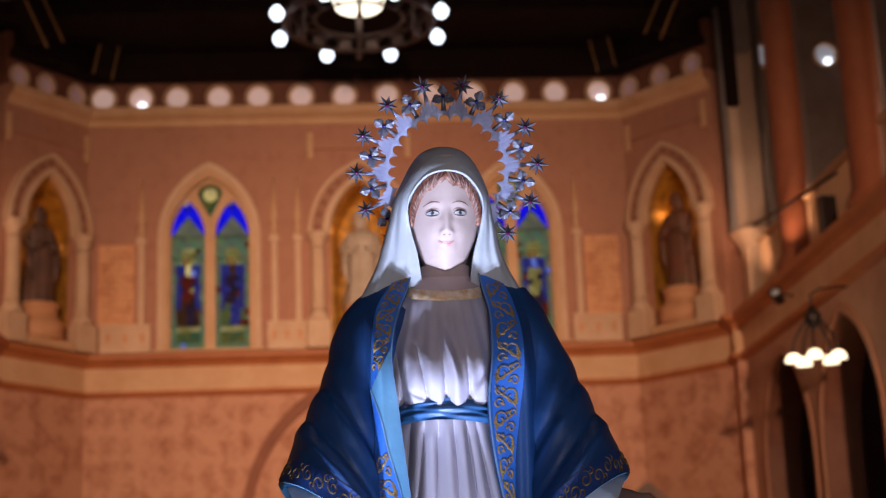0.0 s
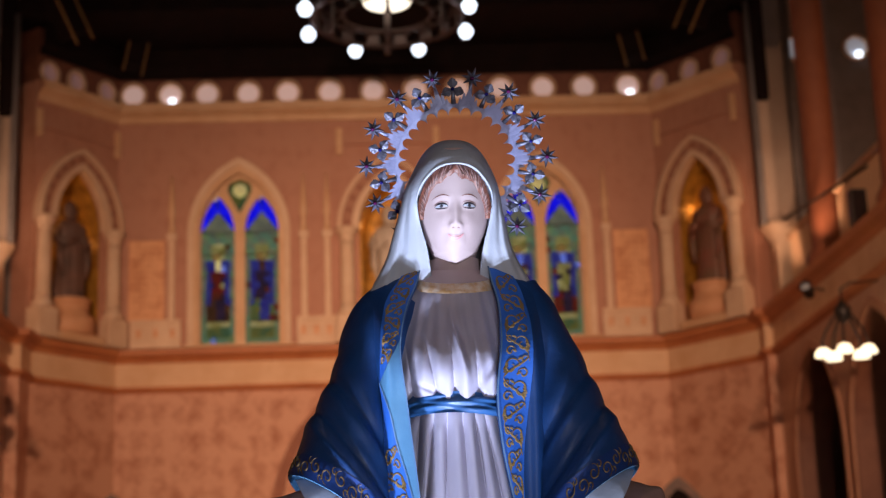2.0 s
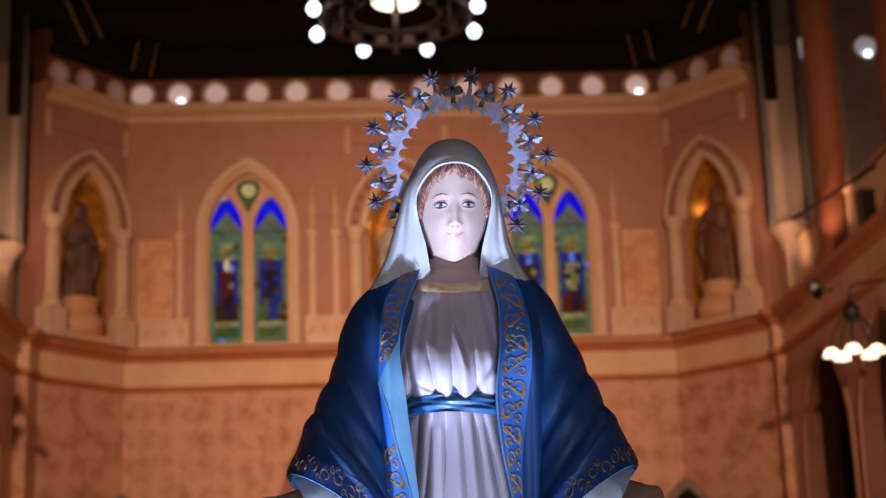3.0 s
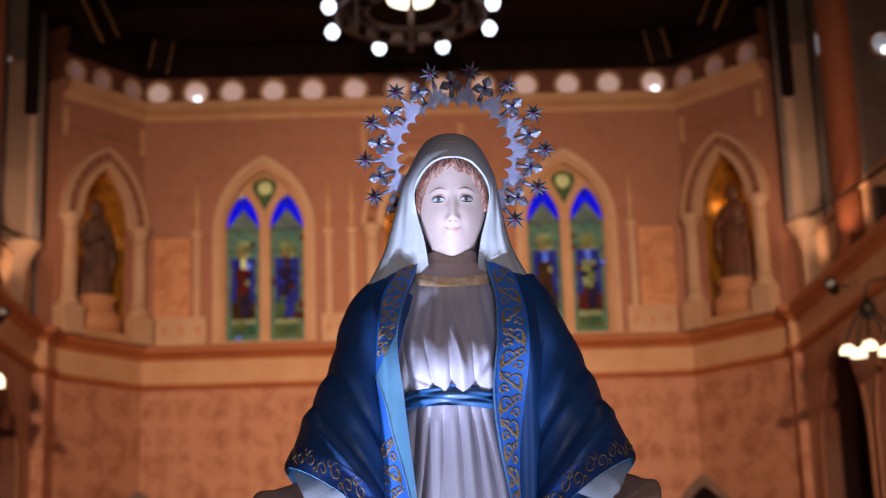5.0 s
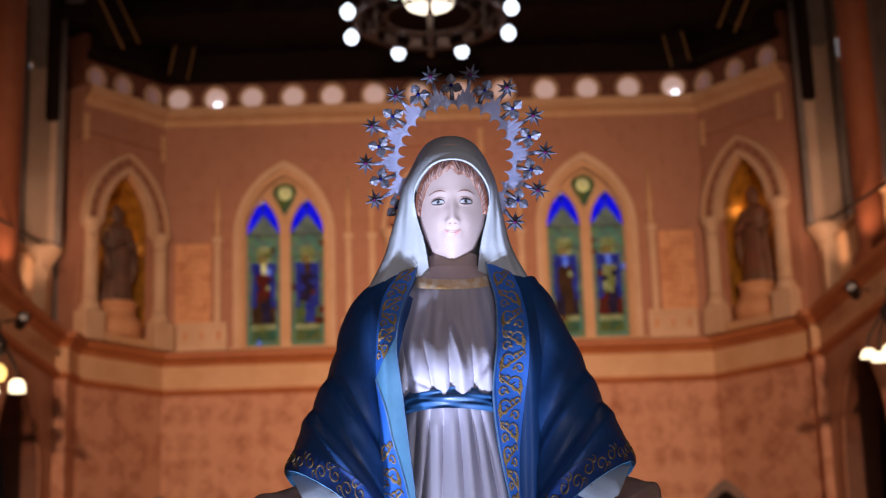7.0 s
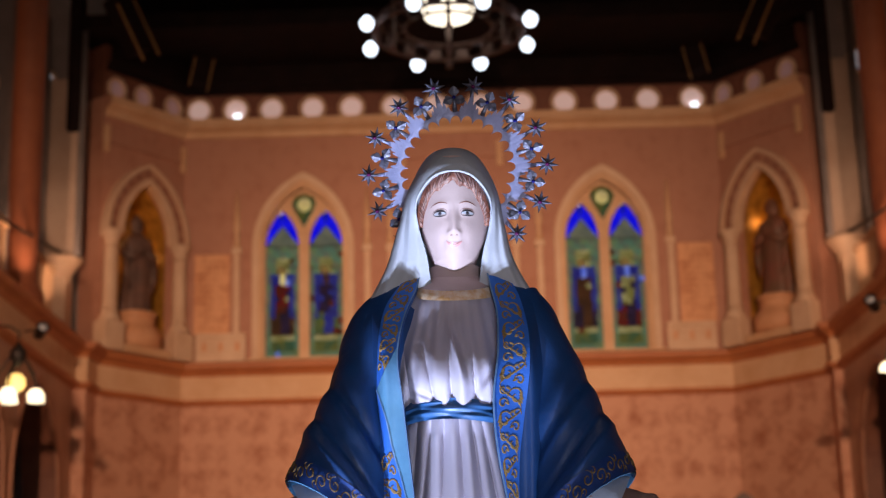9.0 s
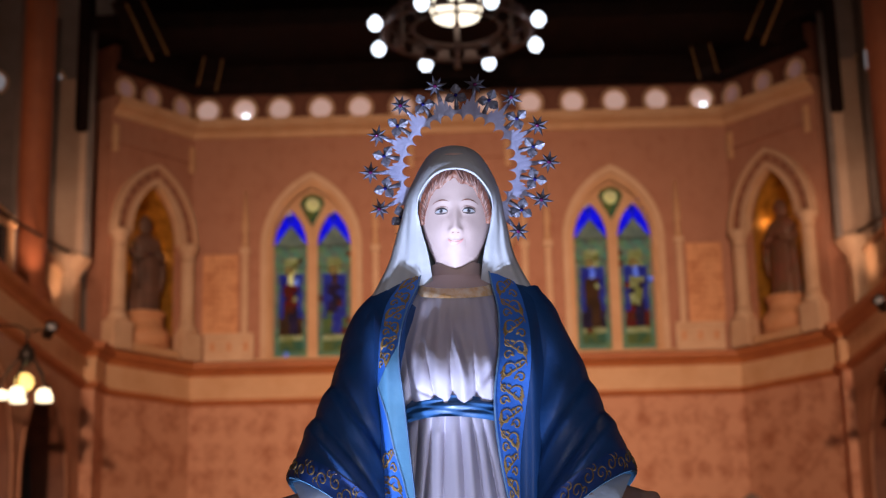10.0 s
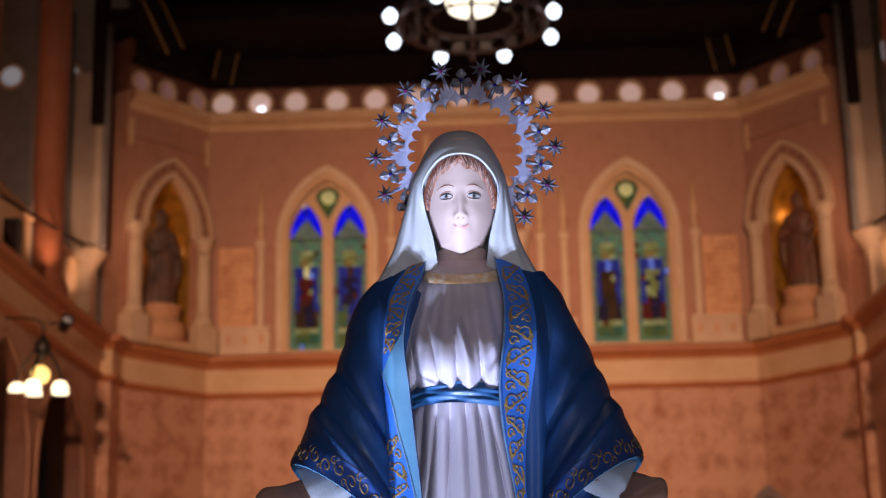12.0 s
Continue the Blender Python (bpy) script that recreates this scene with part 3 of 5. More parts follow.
# ---- the nave: arcade, gallery, aisles ----
def nave_side(s):
    name = "wall_nave_west" if s < 0 else "wall_nave_east"
    # local x runs away from the altar wall, local y goes outwards
    m = Matrix(((0, s, 0, s * NAVE), (-1, 0, 0, 23.1), (0, 0, 1, 0), (0, 0, 0, 1)))
    doors = [arch(2.34, 0.02, 3.9, 5.40, 10, c) for c in (1.95, 4.68, 7.49, 10.26, 13.03, 15.8, 18.57, 21.34)]
    wall = part(name, slab([(0, 0), (0, 6.32), (29.0, 6.32), (29.0, 0)], doors, 0.0, 0.45), M["nave"], m=m)
    tagged(wall, "plastered nave arcade with pointed openings to the aisle", "wall", kind="structure")
    for c in (1.95, 4.68, 7.49):
        ob = thing("arch_moulding", m @ pose(c, 0, 0), "red ochre moulding round a pointed aisle arch", "moulding", "arcade mouldings", "structure")
        part("moulding", ring(bmesh.new(), arch(2.46, 0.02, 3.9, 5.50), arch(2.32, 0.02, 3.9, 5.39), -0.03, 0.0), M["soft_red"], ob)
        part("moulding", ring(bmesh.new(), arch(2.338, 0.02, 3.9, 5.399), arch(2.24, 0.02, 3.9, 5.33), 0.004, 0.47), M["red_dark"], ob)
    # gallery floor, back wall and roof of the aisle
    x0, x1 = sorted((s * (NAVE + 0.45), s * 9.2))
    part("gallery_floor", block(x0, x1, -6, 24.5, 6.0, 6.30), M["wood"])
    tagged(bpy.data.objects[("gallery_floor")], "dark timber gallery floor", "floor", kind="structure")
    x0, x1 = sorted((s * 9.2, s * 9.6))
    part("wall_aisle", block(x0, x1, -6, 24.5, 0, 12.4), M["nave"])
    x_out, x_in = (7.70, 6.66) if s > 0 else (-7.51, -6.58)
    x0, x1 = sorted((s * (SIDE + 0.02), s * 9.6))
    part("wall_end", slab([(x0, 0), (x0, 12.4), (x1, 12.4), (x1, 0)], [circle(x_out, 10.9, 0.2), circle(x_in, 10.9, 0.2)], 24.2, 24.5), M["grey"])
    oculus(pose(0, 24.2, 0), x_out, 10.9, 0.2, s > 0, "oculus_white")
    oculus(pose(0, 24.2, 0), x_in, 10.9, 0.2, False, "oculus_white")
    # end pilaster where the sanctuary opens
    ob = thing("corner_pier", pose(s * 6.0, 23.42, 0), "cream pier with a moulded capital lit from below", "pier", "sanctuary piers", "structure")
    part("shaft", block(-0.13, 0.13, -0.12, 0.30, 6.30, 7.40, 0.02), M["cream"], ob)
    bm = lathe(bmesh.new(), [(0.14, 7.30), (0.17, 7.36), (0.18, 7.44), (0.27, 7.58), (0.34, 7.66), (0.34, 7.72), (0.0, 7.72)], 8, (0, 0.05, 0))
    part("capital", bm, M["cream"], ob)
    part("shaft", block(-0.25, 0.25, -0.10, 0.35, 7.70, 10.6, 0.02), M["pier"], ob)
    part("shaft", block(-0.34, 0.20, -0.20, 0.35, 0.0, 5.60, 0.02), M["nave"], ob)
    for d in (-0.29, 0.29):
        bm = lathe(bmesh.new(), [(0.07, 7.70), (0.06, 7.8), (0.06, 11.6)], 12, (d, -0.12, 0))
        part("rib", bm, M["grey"], ob)
    # bracket in the roof
    part("wall_post", block(-0.10 - s * 0.17, 0.10 - s * 0.17, -0.25, 0.05, 9.7, 12.0, 0.02), M["wood"], ob)
    # gallery columns
    for i, y in enumerate((20.55, 17.45, 14.95, 12.15)):
        col = thing("gallery_column", pose(s * (5.84 if s > 0 else 5.79), y, 6.30), "tall round red-brown painted column on the gallery edge", "column", "gallery columns", "structure")
        bm = lathe(bmesh.new(), [(0.30, 0.0), (0.30, 0.18), (0.26, 0.26), (0.22, 0.34), (0.21, 4.9), (0.26, 5.0), (0.30, 5.15), (0.30, 5.4)], 24)
        part("shaft", bm, M["red"], col)
        bm = lathe(bmesh.new(), [(0.07, 0.3), (0.07, 5.0)], 10, (s * 0.24, 0.10, 0))
        part("rib", bm, M["grey"], col)
        bm = block(-0.14, 0.14, -0.18, 0.18, 4.6, 6.0, 0.02)
        part("wall_post", bm, M["wood"], col)
    # balustrade between the columns
    ys = (23.05, 20.55, 17.45, 14.95, 12.15)
    for a, b in zip(ys, ys[1:]):
        rail = thing("gallery_balustrade", pose(s * 5.95, 0, 6.30), "timber gallery balustrade with close upright bars", "balustrade", "gallery balustrades", "structure")
        lo, hi = b + 0.24, a - 0.24
        part("rail", block(-0.05, 0.05, lo, hi, 1.02, 1.12, 0.01), M["band"], rail)
        part("rail", block(-0.04, 0.04, lo, hi, 0.04, 0.12, 0.01), M["band"], rail)
        n = int((hi - lo) / 0.13)
        bar = None
        for k in range(n):
            y = lo + (k + 0.5) * (hi - lo) / n
            if bar is None:
                bar = part("baluster", block(-0.018, 0.018, -0.022, 0.022, 0.12, 1.02), M["band"], rail, m=pose(0, y, 0))
            else:
                other = new("baluster", bar.data)
                other.parent, other.matrix_local = rail, pose(0, y, 0)
    rod = thing("tie_rod", pose(s * 5.6, 20.4, 7.24), "thin dark iron tie rod", "rod", "tie rods")
    part("rod", tube(bmesh.new(), [(s * -0.12, 0.9, 0), (s * 0.3, -1.6, 0)], 0.022), M["iron"], rod)
    for y in (18.45, 12.9):
        box_ = thing("loudspeaker", pose(s * 5.62, y, 6.33), "dark slim loudspeaker standing on the ledge", "loudspeaker", "loudspeakers")
        part("cabinet", block(-0.10, 0.10, -0.09, 0.09, 0.0, 0.50, 0.02), M["iron"], box_)
        part("grille", block(-0.08, 0.08, -0.10, -0.088, 0.03, 0.47, 0.004), M["wood"], box_)


nave_side(-1)
nave_side(1)


def wall_spotlight(x, y, z, s):
    """A small can lamp on a bracket, turned towards the sanctuary."""
    ob = thing("wall_spotlight", pose(x, y, z), "small black can spotlight with a pale lens on the ochre band", "spotlight", "wall spotlights")
    part("bracket", tube(bmesh.new(), [(s * 0.23, 0, 0.0), (s * 0.10, 0, 0.02), (0, 0, 0.0)], 0.014), M["iron"], ob)
    can = lathe(bmesh.new(), [(0.045, -0.12), (0.07, -0.10), (0.08, 0.06), (0.09, 0.10), (0.075, 0.10), (0.07, 0.07)], 16)
    part("can", can, M["iron"], ob, m=pose(0, 0, 0, 62, 0, -s * 35))
    lens = lathe(bmesh.new(), [(0.068, 0.0), (0.05, 0.016), (0.0, 0.022)], 16)
    part("lens", lens, M["lens"], ob, "pale grey lens", pose(0, 0, 0, 62, 0, -s * 35) @ pose(0, 0, 0.07))


wall_spotlight(5.40, 20.2, 5.98, 1)
wall_spotlight(-5.40, 20.2, 5.90, -1)

# end wall behind the camera and the roof
part("wall_entrance", block(-9.6, 9.6, -6.4, -6.0, 0, 13), M["cream"])
tagged(bpy.data.objects["wall_entrance"], "plain cream wall at the entrance", "wall", kind="structure")
for ob in list(bpy.data.objects):
    if ob.name.startswith(("wall_aisle", "wall_end")):
        tagged(ob, "plain plastered outer wall of the aisle", "wall", kind="structure")
    if ob.name.startswith("gallery_floor"):
        tagged(ob, "dark timber gallery floor", "floor", kind="structure")


def roof():
    bm = bmesh.new()
    # boarded slopes with ribs below them
    for s in (-1, 1):
        v = [bm.verts.new(p) for p in ((s * 9.6, -6.4, 12.3), (s * 9.6, 26, 12.3), (s * 0.01, 26, 16.0), (s * 0.01, -6.4, 16.0))]
        bm.faces.new(v if s < 0 else v[::-1])
    box(bm, -5.8, 5.8, 23.2, 26.0, 11.35, 11.6)
    for y in np.arange(-4, 26, 2.7):
        for s in (-1, 1):
            tube(bm, [(s * 9.4, y, 12.2), (0, y, 15.85)], 0.11, 6)
        tube(bm, [(-5.9, y, 12.6), (5.9, y, 12.6)], 0.12, 6)
    ob = part("ceiling", bm, M["wood"])
    tagged(ob, "dark boarded timber roof with ribs and tie beams", "ceiling", kind="structure")


roof()
part("wall_gable", block(-9.6, 9.6, 25.6, 26.0, 11.3, 16.3), M["wood"])
tagged(bpy.data.objects["wall_gable"], "dark boarded gable above the sanctuary", "wall", kind="structure")


def brace(x, y, m=None):
    """A timber roof brace edged with gilt lines."""
    ob = thing("roof_brace", m or pose(x, y, 0), "dark timber roof brace with thin bronze edges", "brace", "roof braces", "structure")
    part("timber", block(-0.14, 0.14, -0.30, 0.10, 10.95, 11.9, 0.02), M["wood"], ob)
    for d in (-0.155, 0.155):
        part("gilt_edge", block(d - 0.011, d + 0.011, -0.32, -0.29, 10.80, 11.75), M["gilt_line"], ob, "thin gilt edge line")


for s in (-1, 1):
    brace(0, 0, pose(s * 4.22, 24.75, 10.9, 0, -s * 11, -s * 25) @ pose(0, 0, -10.9))
    brace(0, 0, pose(s * 4.85, 23.3, 10.9, 0, s * 30, -s * 40) @ pose(0, 0, -10.9))


# ---- chandeliers ----
def ring_chandelier():
    ob = thing("ring_chandelier", pose(0, 20.9, 10.17), "large bronze ring chandelier with white bulbs and a glowing bowl", "chandelier")
    R = 1.22
    for r, z, w in ((1.05, 0.02, 0.03), (0.98, 0.20, 0.025), (0.62, 0.08, 0.022)):
        pts = [(r * math.cos(a), r * math.sin(a), z) for a in np.linspace(0, 2 * math.pi, 49)]
        part("hoop", tube(bmesh.new(), pts, w, 6), M["bronze"], ob)
    for k in range(16):
        a = 2 * math.pi * k / 16
        c, s = math.cos(a), math.sin(a)
        part("scroll", tube(bmesh.new(), [(c * r, s * r, z) for r, z in ((0.62, 0.08), (0.72, 0.0), (0.82, 0.10), (0.92, 0.18), (0.98, 0.20))], 0.018, 6), M["bronze"], ob)
        bm = bmesh.new()
        box(bm, -0.10, 0.10, -0.012, 0.012, 0.03, 0.19, 0.008)
        part("plate", bm, M["bronze"], ob, m=Matrix.Rotation(a + 0.2, 4, "Z") @ pose(0, 1.015, 0))
    for k in range(8):
        a = radians(22.5 + 45 * k)
        c, s = math.cos(a), math.sin(a)
        part("arm", tube(bmesh.new(), [(c * 1.05, s * 1.05, 0.02), (c * 1.14, s * 1.14, 0.10), (c * R, s * R, 0.08)], 0.016, 6), M["bronze"], ob)
        bm = lathe(bmesh.new(), [(0.0, -0.10), (0.06, -0.08), (0.095, -0.02), (0.095, 0.03), (0.05, 0.09), (0.03, 0.11)], 16)
        part("bulb", bm, M["bulb"], ob, "white frosted globe bulb", pose(c * R, s * R, -0.01))
    for k in range(4):
        a = radians(90 * k)
        c, s = math.cos(a) * 0.78, math.sin(a) * 0.78
        part("drop", tube(bmesh.new(), [(c, s, 0.7), (c, s, -0.12), (c, s, -0.20)], [0.03, 0.03, 0.05], 8), M["bronze"], ob)
    part("drop", tube(bmesh.new(), [(0, 0, 0.15), (0, 0, -0.30), (0, 0, -0.38)], [0.04, 0.045, 0.02], 8), M["bronze"], ob)
    bm = lathe(bmesh.new(), [(0.05, 0.20), (0.22, 0.21), (0.32, 0.25), (0.365, 0.34), (0.37, 0.72), (0.30, 0.80)], 32)
    part("bowl", bm, M["bowl"], ob, "opal glass bowl glowing white")
    part("chain", tube(bmesh.new(), [(0, 0, 0.7), (0, 0, 5.86)], 0.02, 6), M["iron"], ob)


ring_chandelier()


def aisle_chandelier(x, y, z, s, count=5):
    ob = thing("hanging_lamp", pose(x, y, z), "dark iron lamp with glowing opal bell shades on a bracket", "lamp", "arcade lamps")
    part("rod", tube(bmesh.new(), [(0, 0, 0.66), (0, 0, 0.86), (s * 0.12, 0, 0.93), (s * 0.46, 0, 0.95)], 0.013), M["iron"], ob)
    part("hub", lathe(bmesh.new(), [(0.02, 0.44), (0.05, 0.47), (0.095, 0.54), (0.10, 0.62), (0.05, 0.68), (0.03, 0.72)], 12), M["iron"], ob)
    for k in range(count):
        a = radians((34 if s > 0 else 50) + 360 * k / count)
        c, d = math.cos(a) * 0.27, math.sin(a) * 0.27
        part("arm", tube(bmesh.new(), [(c * 0.15, d * 0.15, 0.62), (c * 0.45, d * 0.45, 0.50), (c * 0.85, d * 0.85, 0.34), (c, d, 0.22), (c, d, 0.15)], 0.015, 6), M["iron"], ob)
        bm = lathe(bmesh.new(), [(0.03, 0.10), (0.065, 0.085), (0.09, 0.04), (0.10, 0.0), (0.09, -0.004), (0.0, 0.002)], 20)
        part("shade", bm, M["shade"], ob, "opal bell shade glowing warm white", pose(c, d, 0.06))
    if s < 0:
        bm = lathe(bmesh.new(), [(0.0, 0.0), (0.07, 0.02), (0.11, 0.09), (0.10, 0.16), (0.05, 0.21), (0.0, 0.22)], 20)
        part("globe", bm, M["shade_up"], ob, "yellow glass globe", pose(0.0, -0.04, 0.14))


aisle_chandelier(5.2, 18.1, 4.67, 1, 5)
aisle_chandelier(-5.14, 18.25, 4.62, -1, 5)


# ---- things in the aisles ----
def fir_tree(x, y):
    ob = thing("fir_tree", pose(x, y, 0), "dark green decorated fir tree standing in the aisle", "tree")
    part("trunk", tube(bmesh.new(), [(0, 0, 0), (0, 0, 1.5), (0, 0, 4.4)], [0.09, 0.06, 0.01]), M["wood"], ob)
    rnd = random.Random(4)
    bm = bmesh.new()
    for k in range(900):
        h = rnd.random() ** 1.3
        z = 0.7 + h * 3.7
        r = (1 - h) * 1.15 * (0.45 + 0.55 * rnd.random()) + 0.03
        a = rnd.random() * 2 * math.pi
        p = Vector((r * math.cos(a), r * math.sin(a), z - 0.2 * r))
        out = Vector((math.cos(a), math.sin(a), -0.25)) * rnd.uniform(0.12, 0.26)
        w = Vector((-math.sin(a), math.cos(a), 0)) * rnd.uniform(0.03, 0.07)
        vs = [bm.verts.new(q) for q in (p - w, p + w, p + out + Vector((0, 0, 0.02)), p + Vector((0, 0, 0.06)))]
        bm.faces.new((vs[0], vs[1], vs[2])), bm.faces.new((vs[1], vs[3], vs[2])), bm.faces.new((vs[3], vs[0], vs[2]))
    part("crown", bm, M["leaf"], ob)
    for k in range(26):
        h = rnd.random()
        a = rnd.random() * 2 * math.pi
        r = (1 - h) * 1.1
        part("bauble", lathe(bmesh.new(), [(0, -0.05), (0.045, -0.02), (0.045, 0.02), (0, 0.05)], 10), M["gilt"], ob, "gold bauble", pose(r * math.cos(a), r * math.sin(a), 0.7 + h * 3.6))


fir_tree(7.0, 18.9)
for s in (-1, 1):
    ob = thing("confessional", pose(s * 8.7, 21.4, 0), "tall dark timber cabinet with a gabled top against the aisle wall", "cabinet", "aisle cabinets")
    part("body", slab([(-0.9, 0), (-0.9, 3.8), (0, 5.0), (0.9, 3.8), (0.9, 0)], [], -0.4, 0.4), M["wood"], ob, m=pose(0, 0, 0, 0, 0, 90 * s))
    part("door", block(-0.5, 0.5, -0.43, -0.40, 0.1, 2.6, 0.01), M["statue_dark"], ob, m=pose(0, 0, 0, 0, 0, 90 * s))


# ---- the statue ----
def curve(keys):
    """A smooth line through (height, value) pairs."""
    zs, vs = zip(*sorted(keys))
    zs, vs = np.array(zs), np.array(vs)
    slope = np.gradient(vs, zs)

    def at(z):
        z = min(max(z, zs[0]), zs[-1])
        i = min(max(int(np.searchsorted(zs, z)) - 1, 0), len(zs) - 2)
        h = zs[i + 1] - zs[i]
        t = (z - zs[i]) / h
        return float((2 * t**3 - 3 * t**2 + 1) * vs[i] + (t**3 - 2 * t**2 + t) * h * slope[i] + (3 * t**2 - 2 * t**3) * vs[i + 1] + (t**3 - t**2) * h * slope[i + 1])

    return at


def bell(x, w):
    return math.exp(-(x / w) ** 2)


class Sculpt:
    """Collects the surfaces of one figure into one mesh."""

    def __init__(self):
        self.verts, self.faces, self.slots = [], [], []

    def sheet(self, fn, nu, nv, slot, closed=False, flip=False):
        start = len(self.verts)
        cols = nu if closed else nu + 1
        for j in range(nv + 1):
            for i in range(cols):
                self.verts.append(fn(i / nu, j / nv))
        for j in range(nv):
            for i in range(nu):
                a, b = start + j * cols + i, start + j * cols + (i + 1) % cols
                q = (a, b, b + cols, a + cols)
                self.faces.append(q[::-1] if flip else q)
                self.slots.append(slot)

    def build(self, name, mats):
        data = bpy.data.meshes.new(name)
        data.from_pydata(self.verts, [], self.faces)
        for m in mats:
            data.materials.append(m)
        data.polygons.foreach_set("material_index", self.slots)
        data.polygons.foreach_set("use_smooth", [True] * len(self.faces))
        data.update()
        return new(name, data)


MATS = [
    paint("white_robe_paint", (0.51, 0.48, 0.61), (0.45, 0.42, 0.545), 6.0, 0.5, 0, 0.04, 90, 0.0),      # 0
    paint("blue_mantle_paint", (0.013, 0.066, 0.235), (0.009, 0.046, 0.175), 5.0, 0.46, 0, 0.08, 90, 0.1),   # 1
    paint("light_blue_lining", (0.12, 0.31, 0.52), (0.08, 0.22, 0.43), 5.0, 0.42, 0, 0.08, 90, 0.2),      # 2
    paint("bright_blue_trim", (0.035, 0.18, 0.74), (0.024, 0.13, 0.60), 8.0, 0.55, 0, 0.08, 90, 0.0),       # 3
    paint("old_gold_paint", (0.33, 0.215, 0.085), (0.20, 0.13, 0.05), 45.0, 0.55, 0.1, 0.2, 120),           # 4
    paint("flesh_paint", (0.50, 0.39, 0.395), (0.465, 0.35, 0.355), 7.0, 0.6, 0, 0.05, 80, 0.0),            # 5
    paint("auburn_hair_paint", (0.26, 0.095, 0.062), (0.13, 0.040, 0.026), 45.0, 0.45, 0, 0.2, 120),          # 6
    paint("white_veil_paint", (0.46, 0.49, 0.58), (0.41, 0.44, 0.52), 6.0, 0.55, 0, 0.10, 90, 0.0),       # 7
    paint("sash_blue_paint", (0.032, 0.125, 0.34), (0.024, 0.095, 0.27), 9.0, 0.40, 0, 0.08, 90, 0.2),        # 8
    paint("cream_collar_paint", (0.86, 0.74, 0.64), (0.72, 0.42, 0.16), 60.0, 0.4, 0, 0.15, 120),         # 9
    paint("dark_line_paint", (0.03, 0.03, 0.04), (0.05, 0.04, 0.05), 20.0, 0.4),                          # 10
    paint("rose_paint", (0.60, 0.28, 0.30), (0.52, 0.24, 0.26), 20.0, 0.38),                              # 11
    paint("grey_brown_paint", (0.30, 0.26, 0.25), (0.22, 0.19, 0.19), 40.0, 0.4),                         # 12
    paint("deep_blue_cuff_paint", (0.011, 0.052, 0.25), (0.008, 0.038, 0.18), 8.0, 0.5, 0, 0.08, 90),     # 13
    paint("brown_shade_paint", (0.30, 0.17, 0.16), (0.24, 0.13, 0.12), 20.0, 0.5),                        # 14
    # flesh browned and darkened for the hands, painting in their shade
    paint("shaded_hand_paint", (0.36, 0.225, 0.20), (0.25, 0.15, 0.13), 14.0, 0.5),                   # 15
    paint("dark_auburn_paint", (0.085, 0.024, 0.016), (0.055, 0.016, 0.011), 60.0, 0.5),                   # 16
    paint("pale_blue_highlight", (0.17, 0.30, 0.52), (0.11, 0.22, 0.44), 30.0, 0.45),                        # 17
    paint("shaded_gold_paint", (0.17, 0.11, 0.045), (0.10, 0.065, 0.03), 45.0, 0.5, 0.1, 0.2, 120),          # 18
    paint("slate_iris_paint", (0.12, 0.12, 0.15), (0.08, 0.08, 0.10), 40.0, 0.3),                         # 19
]
XC, YC = -0.083, 3.47


